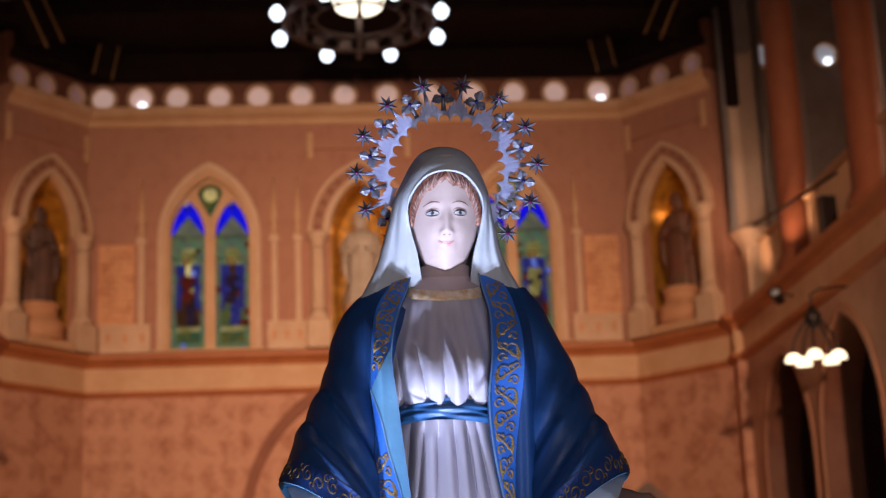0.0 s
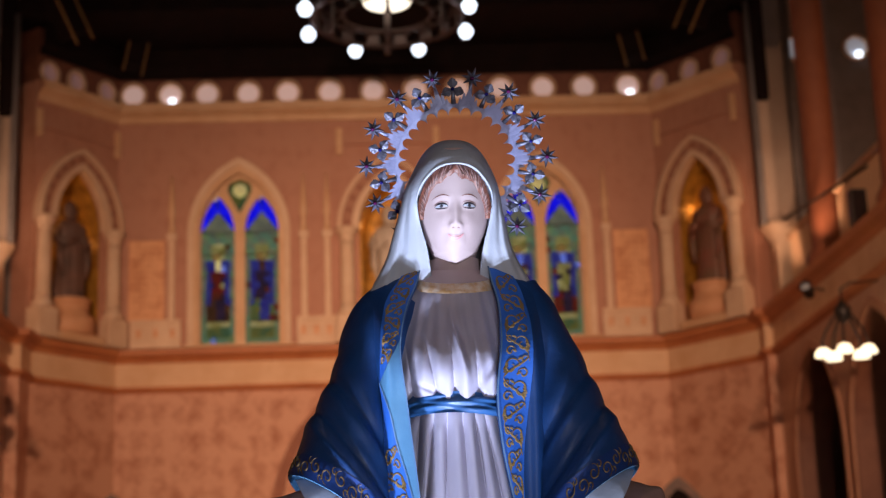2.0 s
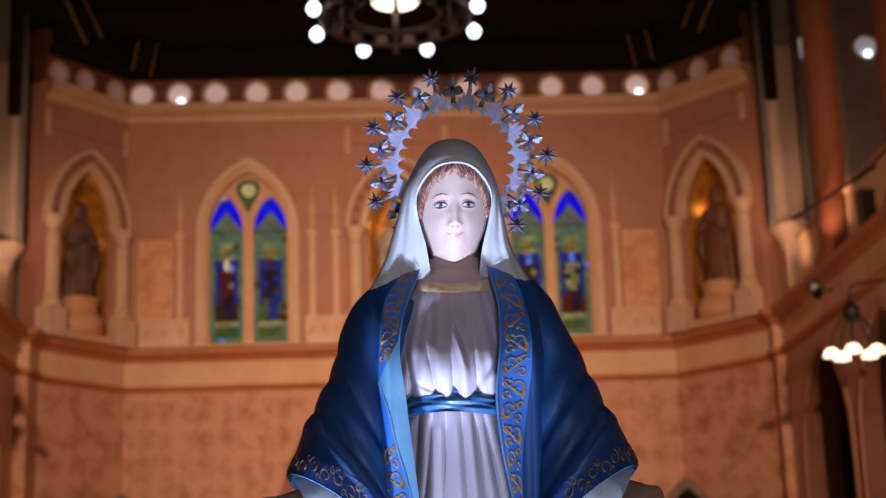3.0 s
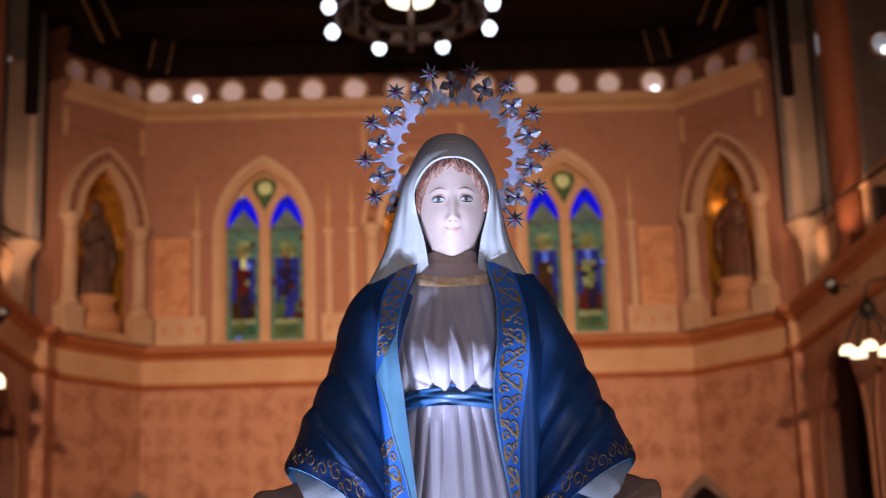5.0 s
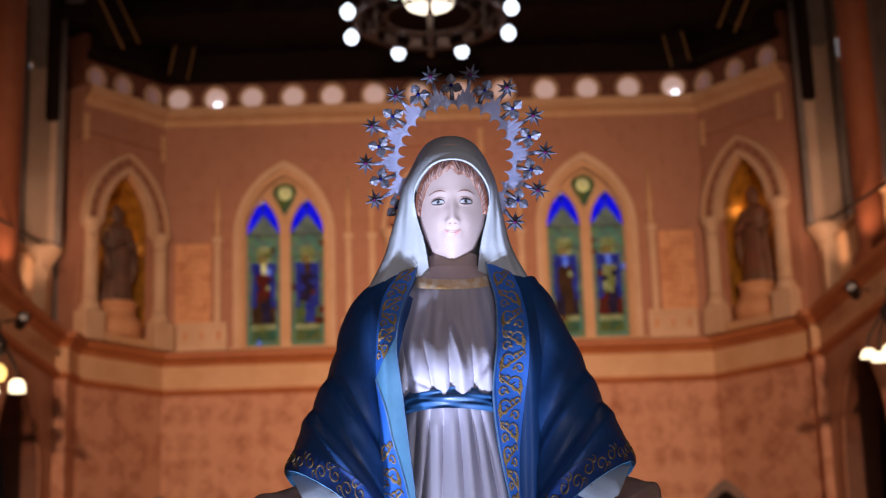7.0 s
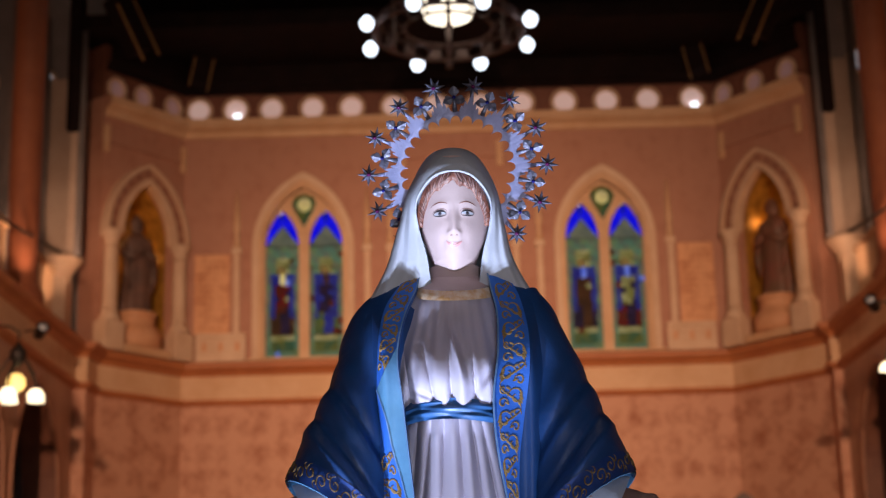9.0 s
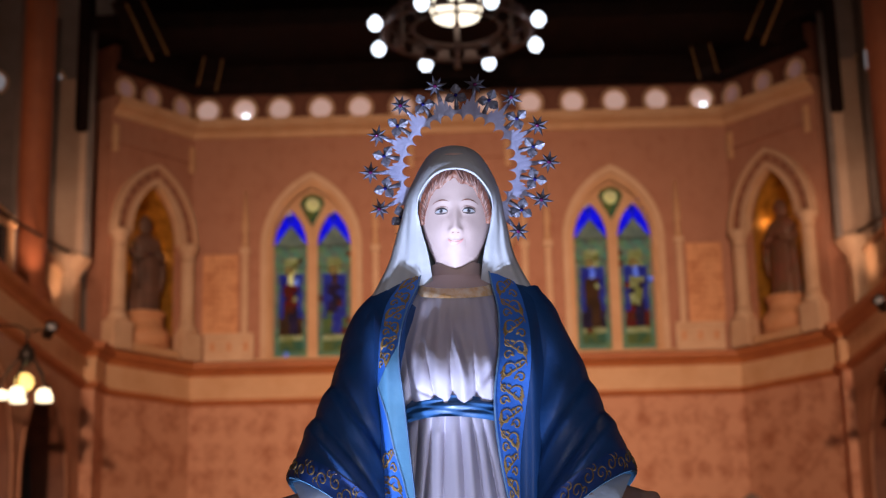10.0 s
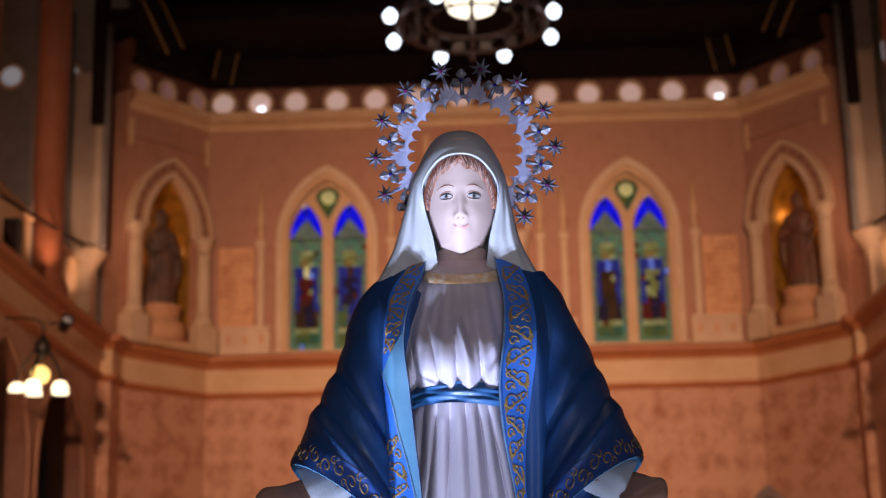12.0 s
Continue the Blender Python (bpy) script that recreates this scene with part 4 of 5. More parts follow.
def statue():
    k = Sculpt()
    # half widths and depths by height
    dw = curve([(0.95, 0.20), (1.4, 0.17), (1.9, 0.135), (2.07, 0.115), (2.10, 0.113), (2.13, 0.130), (2.2, 0.140), (2.28, 0.136), (2.34, 0.116), (2.375, 0.09)])
    dd = curve([(0.95, 0.20), (1.4, 0.16), (1.9, 0.128), (2.07, 0.112), (2.10, 0.114), (2.125, 0.129), (2.155, 0.142), (2.20, 0.137), (2.25, 0.108), (2.30, 0.078), (2.345, 0.062), (2.375, 0.05)])

    PUFFS = ((-0.150, -0.150), (-0.100, -0.115), (-0.050, -0.076), (-0.014, -0.022), (0.036, 0.028), (0.080, 0.092), (0.150, 0.150))
    SKIRT = ((-0.16, -0.20), (-0.088, -0.104), (-0.060, -0.082), (-0.032, -0.040), (0.000, 0.006), (0.026, 0.044), (0.048, 0.076), (0.074, 0.108), (0.16, 0.20))

    def pleat(x, edges):
        """A row of round swellings between the edges, 0 at an edge and 1 at the full."""
        for c0, c1 in zip(edges, edges[1:]):
            if c0 <= x <= c1:
                return math.sin(math.pi * (x - c0) / (c1 - c0)) ** 0.5 * min(1, (c1 - c0) / 0.03)
        return 0.7

    def dress(x, z):
        a, b = dw(z), dd(z)
        base = b * math.sqrt(max(1 - (x / a) ** 2, 0.0))
        if z < 2.10:
            # broad pleats parted by sharp creases that spread towards the hem
            amp = 0.017 * min((2.10 - z) / 0.05, 1)
            q = (2.07 - z) / 0.17
            base += amp * (pleat(x, [c0 + (c1 - c0) * min(q, 3.5) for c0, c1 in SKIRT]) - 0.75)
            base += 0.0022 * min((2.10 - z) / 0.05, 1) * (math.sin(x * 190 + 5 * z) + math.sin(x * 83 + 3 * z + 1))
        else:
            t = min(max((2.345 - z) / 0.24, 0), 1)
            fan = x / (0.6 + 0.4 * t)
            base += 0.0020 * (math.sin(fan * 190) + 0.7 * math.sin(fan * 97 + 1)) * (0.5 + 0.5 * t)
            # four full puffs over the sash, their creases fanning upwards
            q = min((z - 2.118) / 0.13, 1.2)
            base += 0.025 * max(1 - q, 0) ** 0.8 * (pleat(x, [c0 + (c1 - c0) * q for c0, c1 in PUFFS]) - 0.72)
            # one long fold beside the middle, and a slack hollow under the breast
            base += 0.013 * bell(x + 0.004 + 0.16 * (z - 2.22), 0.006) * bell(z - 2.225, 0.045) - 0.007 * bell(x - 0.010 + 0.16 * (z - 2.22), 0.006) * bell(z - 2.22, 0.045)
            base -= 0.010 * bell(x - 0.058 - 0.5 * (z - 2.165), 0.010) * bell(z - 2.165, 0.025)
            base -= 0.006 * bell(z - 2.140 + 0.5 * (x + 0.085), 0.005) * bell(x + 0.075, 0.022)
        return -base

    k.sheet(lambda u, v: (dw(2.375 - 1.42 * v) * math.sin((u - 0.5) * math.pi * 0.98), dress(dw(2.375 - 1.42 * v) * math.sin((u - 0.5) * math.pi * 0.98), 2.375 - 1.42 * v), 2.375 - 1.42 * v), 220, 420, 0)
    # sash
    def sash(u, v):
        a = (u - 0.5) * math.pi
        z = 2.120 - 0.044 * v + 0.006 * math.sin(u * 5)
        r = 0.009 + 0.006 * math.sin(v * math.pi) + 0.0022 * math.sin(v * 13 + u * 16) + 0.0014 * math.sin(v * 24 - u * 9)
        return ((dw(2.10) + r) * math.sin(a), -(dd(2.10) + r) * math.cos(a), z)
    k.sheet(sash, 60, 16, 8)
    # mantle, as a depth over the front
    mw = curve([(0.95, 0.30), (1.9, 0.262), (2.1, 0.250), (2.225, 0.240), (2.29, 0.222), (2.345, 0.200), (2.37, 0.178), (2.39, 0.145), (2.41, 0.105), (2.425, 0.075)])
    md = curve([(0.95, 0.23), (1.9, 0.152), (2.1, 0.150), (2.2, 0.146), (2.28, 0.116), (2.34, 0.080), (2.38, 0.056), (2.41, 0.045), (2.425, 0.03)])

    def wide(x, z):
        return mw(z) + (0.022 * bell(z - 2.27, 0.09) if x < 0 else 0.006 * bell(z - 2.27, 0.09))

    def mantle(x, z):
        w = wide(x, z)
        q = min(abs(x) / w, 1)
        y = md(z) * (1 - q**2.4) ** 0.5
        s = 1 if x > 0 else -1
        fade = min(max((2.34 - z) / 0.12, 0), 1)
        y -= fade * 0.020 * bell(abs(x) - 0.178 - 0.04 * (z - 2.1), 0.013) * (1 - q**6)
        y += fade * 0.006 * bell(abs(x) - 0.150 - 0.03 * (z - 2.1), 0.010)
        y += fade * (0.005 * math.sin(abs(x) * 58 + 5 * z) + 0.002 * math.sin(abs(x) * 96 - 11 * z + s)) * (1 - q**6)
        return -y

    inner = {-1: curve([(0.95, 0.07), (1.89, 0.091), (2.1, 0.112), (2.23, 0.122), (2.32, 0.103), (2.37, 0.083), (2.42, 0.070)]),
             1: curve([(0.95, 0.13), (1.89, 0.094), (2.0, 0.076), (2.1, 0.069), (2.24, 0.084), (2.32, 0.083), (2.37, 0.074), (2.42, 0.066)])}
    for s in (-1, 1):
        def front(u, v, s=s):
            z = 2.425 - 1.475 * v
            a, w = inner[s](z), wide(s, z)
            t0 = math.asin(min(a / w, 1))
            x = s * w * math.sin(t0 + (math.pi / 2 - t0) * u)
            y = mantle(x, z)
            if u == 0:
                y += 0.022
            return (x, y, z)
        k.sheet(front, 70, 260, 1, flip=s < 0)

        def back(u, v, s=s):
            z = 2.425 - 1.475 * v
            w = wide(s, z)
            return (s * w * math.cos(u * math.pi / 2), 0.8 * md(z) * math.sin(u * math.pi / 2) + 0.004 * math.sin(u * 22) , z)
        k.sheet(back, 24, 90, 1, flip=s < 0)

    def band(x0, x1, z0, z1, slot, n=10, rows=120, lift=0.003):
        """A painted strip that follows the mantle between two lines."""
        def at(u, v):
            z = z1 + (z0 - z1) * v
            x = x0(z) + (x1(z) - x0(z)) * u
            return (x, mantle(x, z) - lift, z)
        k.sheet(at, n, rows, slot, flip=x0(z0) > x1(z0) or x0(z1) > x1(z1))
        return at

    r_in = lambda z: inner[1](z) + 0.003
    r_out = curve([(1.7, 0.15), (1.9, 0.118), (2.0, 0.122), (2.08, 0.134), (2.2, 0.150), (2.3, 0.146), (2.39, 0.120), (2.42, 0.10)])
    right = band(r_in, r_out, 1.70, 2.41, 3)
    l_out = curve([(2.13, -0.170), (2.2, -0.168), (2.28, -0.162), (2.34, -0.148), (2.39, -0.118), (2.42, -0.10)])
    l_edge = lambda z: -inner[-1](z) - 0.003
    l_in = lambda z: l_edge(z) if z > 2.235 else l_edge(2.235) + (l_out(2.145) - l_edge(2.235)) * (2.235 - z) / 0.09
    left = band(l_out, l_in, 2.146, 2.41, 3)
    fold = curve([(1.7, -0.090), (1.89, -0.106), (1.95, -0.119), (2.02, -0.138), (2.08, -0.150), (2.146, -0.170)])
    band(lambda z: fold(z) if z < 2.146 else l_in(z) - 0.0005, l_edge, 1.70, 2.235, 2, lift=0.006)
    turn_ = curve([(1.7, -0.22), (1.9, -0.180), (2.0, -0.165), (2.1, -0.166), (2.15, -0.171)])
    low = band(turn_, fold, 1.70, 2.148, 3, lift=0.004)

    # thin pale ribbons that paint the highlight along the open edges
    band(lambda z: r_in(z) - 0.003, lambda z: r_in(z) + 0.0005, 1.70, 2.41, 17, 4, 160, 0.007)
    band(lambda z: l_edge(z) - 0.001, lambda z: l_edge(z) + 0.002, 1.70, 2.40, 17, 4, 120, 0.009)
    band(lambda z: fold(z) - 0.0016, lambda z: fold(z) + 0.0008, 1.70, 2.146, 17, 4, 120, 0.009)

    # gold scrolls on the painted strips
    def ribbon(at, pts, width, slot=4):
        start = len(k.verts)
        for i, (u, v) in enumerate(pts):
            a, b = pts[max(i - 1, 0)], pts[min(i + 1, len(pts) - 1)]
            p, q = Vector(at(*a)), Vector(at(*b))
            c = Vector(at(u, v))
            d = (q - p).normalized()
            n = Vector((0, -1, 0.0))
            side = d.cross(n).normalized()
            w = 0.56 * width * math.sin(math.pi * (0.12 + 0.80 * i / (len(pts) - 1)))
            for e in (-1, 1):
                r = c + side * w * e + n * 0.0010
                k.verts.append(tuple(r))
            k.verts.append(tuple(c + n * 0.0016))
        for i in range(len(pts) - 1):
            a = start + 3 * i
            for q in ((a, a + 2, a + 5, a + 3), (a + 2, a + 1, a + 4, a + 5)):
                k.faces.append(q)
                k.slots.append(slot)

    def curl(at, u, v, ru, rv, turns, a0, hand, width=0.0022, slot=4):
        pts = []
        for i in range(22):
            f = i / 21
            a = a0 + hand * f * turns * 2 * math.pi
            r = 1 - 0.82 * f
            pts.append((u + ru * r * math.cos(a), v + rv * r * math.sin(a)))
        ribbon(at, pts, width, slot)

    def scrolls(at, v0, v1, n, span):
        for i in range(n):
            v = v0 + (v1 - v0) * (i + 0.5) / n
            h = 1 if i % 2 else -1
            step = (v1 - v0) / n
            ribbon(at, [(0.5 - h * 0.36 * math.cos(math.pi * f), v + step * (f - 0.5)) for f in np.linspace(0, 1, 14)], 0.0034)
            curl(at, 0.5 + h * 0.16, v, 0.26, step * 0.42, 1.25, math.pi * (0.5 + 0.5 * h), h, 0.0036)
            curl(at, 0.5 - h * 0.22, v + step * 0.30, 0.17, step * 0.26, 1.1, math.pi * (0.5 - 0.5 * h), -h, 0.0032)
            curl(at, 0.5 - h * 0.24, v - step * 0.30, 0.15, step * 0.22, 1.0, 0.4, h, 0.0030)
            for e, r in ((-0.14, 0.10), (-0.02, 0.14), (0.12, 0.12), (0.24, 0.08)):
                ribbon(at, [(0.5 + h * (0.26 + r * f), v + step * (e + 0.18 * f * f)) for f in np.linspace(0, 1, 7)], 0.0052)
            for e in (-0.30, 0.34):
                ribbon(at, [(0.5 - h * (0.02 + 0.14 * f), v + step * (e - 0.10 * f)) for f in np.linspace(0, 1, 7)], 0.0046)

    scrolls(right, 0.03, 0.92, 13, 1)
    scrolls(left, 0.04, 0.86, 6, 1)
    scrolls(low, 0.30, 0.95, 6, 1)

    # sleeves, open towards the wrists
    for s in (-1, 1):
        path = [((0.115, 0.020, 2.330), (0.066, 0.0, 0.045), (0.0, -0.070, 0.02)),
                ((0.154, 0.015, 2.250), (0.074, 0.0, 0.040), (0.0, -0.095, 0.03)),
                ((0.184, 0.010, 2.160), (0.083, 0.0, 0.040), (0.0, -0.110, 0.03)),
                ((0.209, 0.000, 2.075), (0.089, 0.0, 0.046), (0.0, -0.125, 0.03)),
                ((0.232, -0.025, 2.000), (0.097, 0.0, 0.058), (0.0, -0.135, 0.03)),
                ((0.246, -0.065, 1.935), (0.102, 0.01, 0.068), (0.0, -0.135, 0.03)),
                ((0.256, -0.090, 1.885), (0.104, 0.01, 0.072), (0.0, -0.130, 0.025))]
        rows = [[curve([(i, p[j][c]) for i, p in enumerate(path)]) for c in range(3)] for j in range(3)]

        def sleeve(u, v, s=s, rows=rows, shrink=1.0, extra=0.0):
            t = v * 6
            c, a, b = ([f(t) for f in row] for row in rows)
            g = 2 * math.pi * u
            front_ = (0.5 + 0.5 * math.sin(g)) ** 1.8
            crease = sum(h * bell((v - c0 + 0.13 * math.cos(g + e)) / w_, 1.0) for c0, h, w_, e in ((0.43, 0.06, 0.060, 0.2), (0.53, -0.07, 0.028, 0.0), (0.61, 0.08, 0.045, -0.3), (0.69, -0.08, 0.022, 0.1), (0.77, 0.07, 0.036, 0.2)))
            fold = 1 + (0.012 * math.sin(3 * g + 14 * v + s) + 0.003 * math.sin(9 * g + 31 * v) + front_ * (crease + 0.012 * math.sin(4 * g - 11 * v))) * min(v * 3, 1)
            fold *= shrink
            return tuple((c[i] + fold * (a[i] * math.cos(g) + b[i] * math.sin(g))) * (s if i == 0 else 1) for i in range(3))
        k.sheet(sleeve, 72, 90, 1, closed=True, flip=s > 0)
        k.sheet(lambda u, v, f=sleeve: f(u, 1 - 0.5 * v, shrink=0.96 - 0.1 * v), 48, 12, 2, closed=True, flip=s > 0)
        k.sheet(lambda u, v, f=sleeve: f(u, 1, shrink=1.0 - 0.04 * v), 72, 1, 2, closed=True, flip=s > 0)
        cuff = lambda u, v, f=sleeve: f(u, 0.85 + 0.145 * v, shrink=1.016)
        k.sheet(cuff, 72, 10, 13, closed=True, flip=s > 0)
        cuff_on = lambda u, v, f=sleeve: f(u, 0.85 + 0.145 * v, shrink=1.022)
        # cuff scrolls in a darker gold that paints in their dimmer light
        for i in range(26):
            h = 1 if i % 2 else -1
            curl(cuff_on, (i + 0.5) / 26, 0.5 + 0.1 * h, 0.018, 0.36, 1.3, 0.5 * math.pi * h, h, 0.0030, 18)
            curl(cuff_on, (i + 1.0) / 26, 0.5 - 0.28 * h, 0.009, 0.17, 1.0, -0.5 * math.pi * h, -h, 0.0028, 18)
        # plain forearm ending in a smooth open palm shape
        arm = [((0.250, -0.060, 1.940), 0.030), ((0.305, -0.105, 1.915), 0.031), ((0.345, -0.130, 1.898), 0.035), ((0.378, -0.150, 1.884), 0.046), ((0.402, -0.165, 1.850), 0.046), ((0.416, -0.175, 1.805), 0.032), ((0.434, -0.180, 1.770), 0.006)]
        cx = [curve([(i, p[0][c]) for i, p in enumerate(arm)]) for c in range(3)]
        rr = curve([(i, p[1]) for i, p in enumerate(arm)])
        def palm(u, v, s=s):
            t = v * 6
            g = 2 * math.pi * u
            r = rr(t)
            pull = 0.020 * max(t - 1.5, 0) if s > 0 else 0.008 * max(t - 1.5, 0)
            flat = 1 - 0.35 * min(max(t - 2, 0), 1)
            return (s * (cx[0](t) - pull + r * math.cos(g)), cx[1](t) + r * flat * math.sin(g), cx[2](t) + r * 0.6 * math.cos(g))
        k.sheet(palm, 24, 36, 15, closed=True, flip=s > 0)
        pull_ = 0.055 if s > 0 else 0.022
        for dx, dy, dz, lx, lz, r in ((-0.030, -0.030, 0.000, -0.004, -0.050, 0.0115), (-0.020, -0.034, -0.035, 0.010, -0.075, 0.0105), (0.004, -0.034, -0.038, 0.014, -0.080, 0.0105), (0.024, -0.024, -0.036, 0.018, -0.070, 0.0095)):
            def finger(u, v, s=s, o=(0.396 - pull_ + dx, -0.165 + dy, 1.858 + dz), lx=lx, lz=lz, r=r):
                g, q = 2 * math.pi * u, r * math.sqrt(max(1 - max((v - 0.8) / 0.2, 0) ** 2, 0))
                return (s * (o[0] + lx * v + q * math.cos(g)), o[1] - 0.018 * math.sin(v * 2) + q * math.sin(g), o[2] + lz * v)
            k.sheet(finger, 12, 14, 15, closed=True, flip=s > 0)

        def under(u, v, s=s):
            g, t = 2 * math.pi * u, 1.4 * v
            r = (0.034 + 0.010 * v) * (1 + 0.05 * math.sin(5 * g + 3 * v))
            return (s * (cx[0](t) + 0.5 * r * math.cos(g)), cx[1](t) + r * math.sin(g), cx[2](t) + r * math.cos(g))
        k.sheet(under, 36, 16, 7, closed=True, flip=s > 0)

    # neck and collar
    k.sheet(lambda u, v: ((0.056 + 0.012 * v * v) * math.cos(2 * math.pi * u), (0.052 + 0.012 * v * v) * math.sin(2 * math.pi * u) + 0.005, 2.43 - 0.085 * v), 40, 12, 5, closed=True)

    def collar(u, v):
        a = (u - 0.5) * math.pi * 1.06
        r = 1 + 0.02 * math.sin(v * math.pi)
        drop = 0.030 * math.cos(a)
        return (0.084 * r * (1 + 0.06 * v) * math.sin(a), -(0.070 + 0.014 * v) * r * math.cos(a) + 0.0, 2.394 - drop - 0.025 * v)
    k.sheet(collar, 60, 10, 9)

    def nape(u, v):
        g, r = 2 * math.pi * u, 0.046 + 0.040 * v
        return (r * math.sin(g), -0.86 * r * math.cos(g), 2.412 - v * (0.018 + 0.030 * max(math.cos(g), -0.2)))
    k.sheet(nape, 48, 8, 5, closed=True, flip=True)

    def shoulder(u, v):
        g, r = 2 * math.pi * u, 0.078 + 0.085 * v
        return (r * math.sin(g), -0.30 * r * math.cos(g) + 0.014, 2.388 - 0.050 * v ** 1.4 - 0.012 * math.cos(g))
    k.sheet(shoulder, 48, 8, 1, closed=True, flip=True)

    # head: a smooth egg with gentle relief
    BOW = 0.42  # the head bows a little

    def head(u, v):
        a, h = (u - 0.5) * math.pi * 1.15, v
        z = 2.411 + 0.226 * h - 0.012 * max(1 - h / 0.3, 0) ** 2
        width = 0.0775 * math.sqrt(max(1 - ((h - 0.60) / (0.62 if h > 0.6 else 0.66)) ** 2, 0)) * (1 - 0.14 * bell(h - 0.10, 0.24))
        deep = 0.098 * math.sqrt(max(1 - ((h - 0.52) / 0.58) ** 2, 0)) ** 0.52
        rnd_ = min(1, (h + 0.002) / 0.13) ** 0.45
        width, deep = width * rnd_, deep * (0.58 + 0.42 * (1 - (1 - min(1, h / 0.42)) ** 2.5))
        x, y = width * math.sin(a), -deep * math.cos(a) * (1 - 0.12 * math.sin(a) ** 2)
        f = math.cos(a) ** 2 if abs(a) < math.pi / 2 else 0
        e = abs(x)
        # nose: a ridge that grows to the tip, and its wings
        grow = 0.0026 + 0.0100 * min(max((0.50 - h) / 0.19, 0), 1) ** 1.3
        cut = 1 / (1 + math.exp((0.278 - h) / 0.012)) / (1 + math.exp((h - 0.50) / 0.022))
        y -= f * grow * cut * bell(x, 0.0095 + 0.003 * bell(h - 0.30, 0.04))
        y -= f * 0.0036 * bell(e - 0.0110, 0.0050) * bell(h - 0.293, 0.024)
        # brow, sockets, eyeballs and lids
        y -= f * 0.0022 * bell(e - 0.031, 0.020) * bell(h - 0.565, 0.035)
        y += f * 0.0036 * bell(e - 0.029, 0.017) * bell(h - 0.475, 0.055)
        y += f * 0.0030 * bell(e - 0.014, 0.006) * bell(h - 0.46, 0.05)
        y -= f * 0.0036 * bell(e - 0.0295, 0.0120) * bell(h - 0.472, 0.030)
        # cheeks
        y -= f * 0.0045 * bell(e - 0.036, 0.020) * bell(h - 0.32, 0.085)
        y += f * 0.0020 * bell(e - 0.024, 0.008) * bell(h - 0.24, 0.05)
        # lips with the groove between them, the dip below, the chin
        mouth = math.sqrt(max(1 - (x / 0.021) ** 2, 0))
        y -= f * mouth * (0.0014 * bell(h - 0.222, 0.018) + 0.0016 * bell(h - 0.188, 0.022))
        y += f * 0.0010 * bell(x, 0.005) * bell(h - 0.240, 0.014)
        y += f * 0.0014 * bell(x, 0.022) * bell(h - 0.150, 0.024)
        y -= f * 0.0016 * bell(x, 0.028) * bell(h - 0.085, 0.055)
        return (x, y - 0.024 - BOW * (z - 2.475), z)
    k.sheet(head, 200, 220, 5, flip=False)

    def on_face(x, h, lift):
        width = 0.0775 * math.sqrt(max(1 - ((h - 0.60) / (0.62 if h > 0.6 else 0.66)) ** 2, 0)) * (1 - 0.14 * bell(h - 0.10, 0.24)) * min(1, (h + 0.002) / 0.13) ** 0.45
        a = math.asin(max(min(x / width, 1), -1))
        p = head(a / (math.pi * 1.15) + 0.5, h)
        return (p[0], p[1] - lift, p[2])

    def stroke(pts, width, slot, lift=0.0008):
        start = len(k.verts)
        for i, (x, h) in enumerate(pts):
            (x0, h0), (x1, h1) = pts[max(i - 1, 0)], pts[min(i + 1, len(pts) - 1)]
            dx, dh = x1 - x0, (h1 - h0) * 0.226
            n = math.hypot(dx, dh) or 1
            w = width * (0.25 + 0.75 * math.sin(math.pi * i / (len(pts) - 1)))
            for e in (-1, 1):
                k.verts.append(on_face(x - e * w * dh / n, h + e * w * dx / n / 0.226, lift))
        for i in range(len(pts) - 1):
            a = start + 2 * i
            k.faces.append((a, a + 2, a + 3, a + 1)[::-1])
            k.slots.append(slot)

    for s in (-1, 1):
        lid = lambda c: 0.027 * math.sqrt(max(1 - c * c, 0))
        low_ = lambda c: 0.017 * math.sqrt(max(1 - c * c, 0))
        stroke([(s * (0.0295 + 0.0128 * c), 0.473 + 0.006 * (1 - c * c)) for c in np.linspace(-1, 1, 11)], 0.0034, 7, 0.0004)
        stroke([(s * 0.0295 + 0.0038 * c, 0.475) for c in np.linspace(-1, 1, 9)], 0.0036, 19, 0.0008)
        stroke([(s * 0.0295 + 0.0020 * c, 0.477) for c in np.linspace(-1, 1, 9)], 0.0022, 10, 0.0012)
        stroke([(s * (0.0295 + 0.0142 * c), 0.471 + lid(c) + 0.006 * c) for c in np.linspace(-1, 1, 15)], 0.0017, 10, 0.0014)
        stroke([(s * (0.0295 + 0.0134 * c), 0.469 - low_(c) + 0.006 * c) for c in np.linspace(-1, 1, 15)], 0.0011, 10, 0.0012)
        stroke([(s * (0.0310 + 0.0185 * c), 0.548 + 0.022 * (1 - c * c) - 0.002 * c) for c in np.linspace(-1, 1, 15)], 0.0009, 6)
    stroke([(0.0165 * c, 0.208 + 0.030 * c * c) for c in np.linspace(-1, 1, 25)], 0.0036, 11, 0.0008)
    stroke([(0.0172 * c, 0.212 + 0.034 * c * c) for c in np.linspace(-1, 1, 25)], 0.0006, 14, 0.0012)
    for s in (-1, 1):
        stroke([(s * (0.0058 + 0.0028 * c), 0.279 - 0.004 * c * c) for c in np.linspace(-1, 1, 7)], 0.0010, 14, 0.0008)
        stroke([(s * (0.0295 + 0.0155 * c), 0.488 + 0.028 * math.sqrt(max(1 - c * c, 0))) for c in np.linspace(-1, 1, 15)], 0.0007, 14, 0.0008)

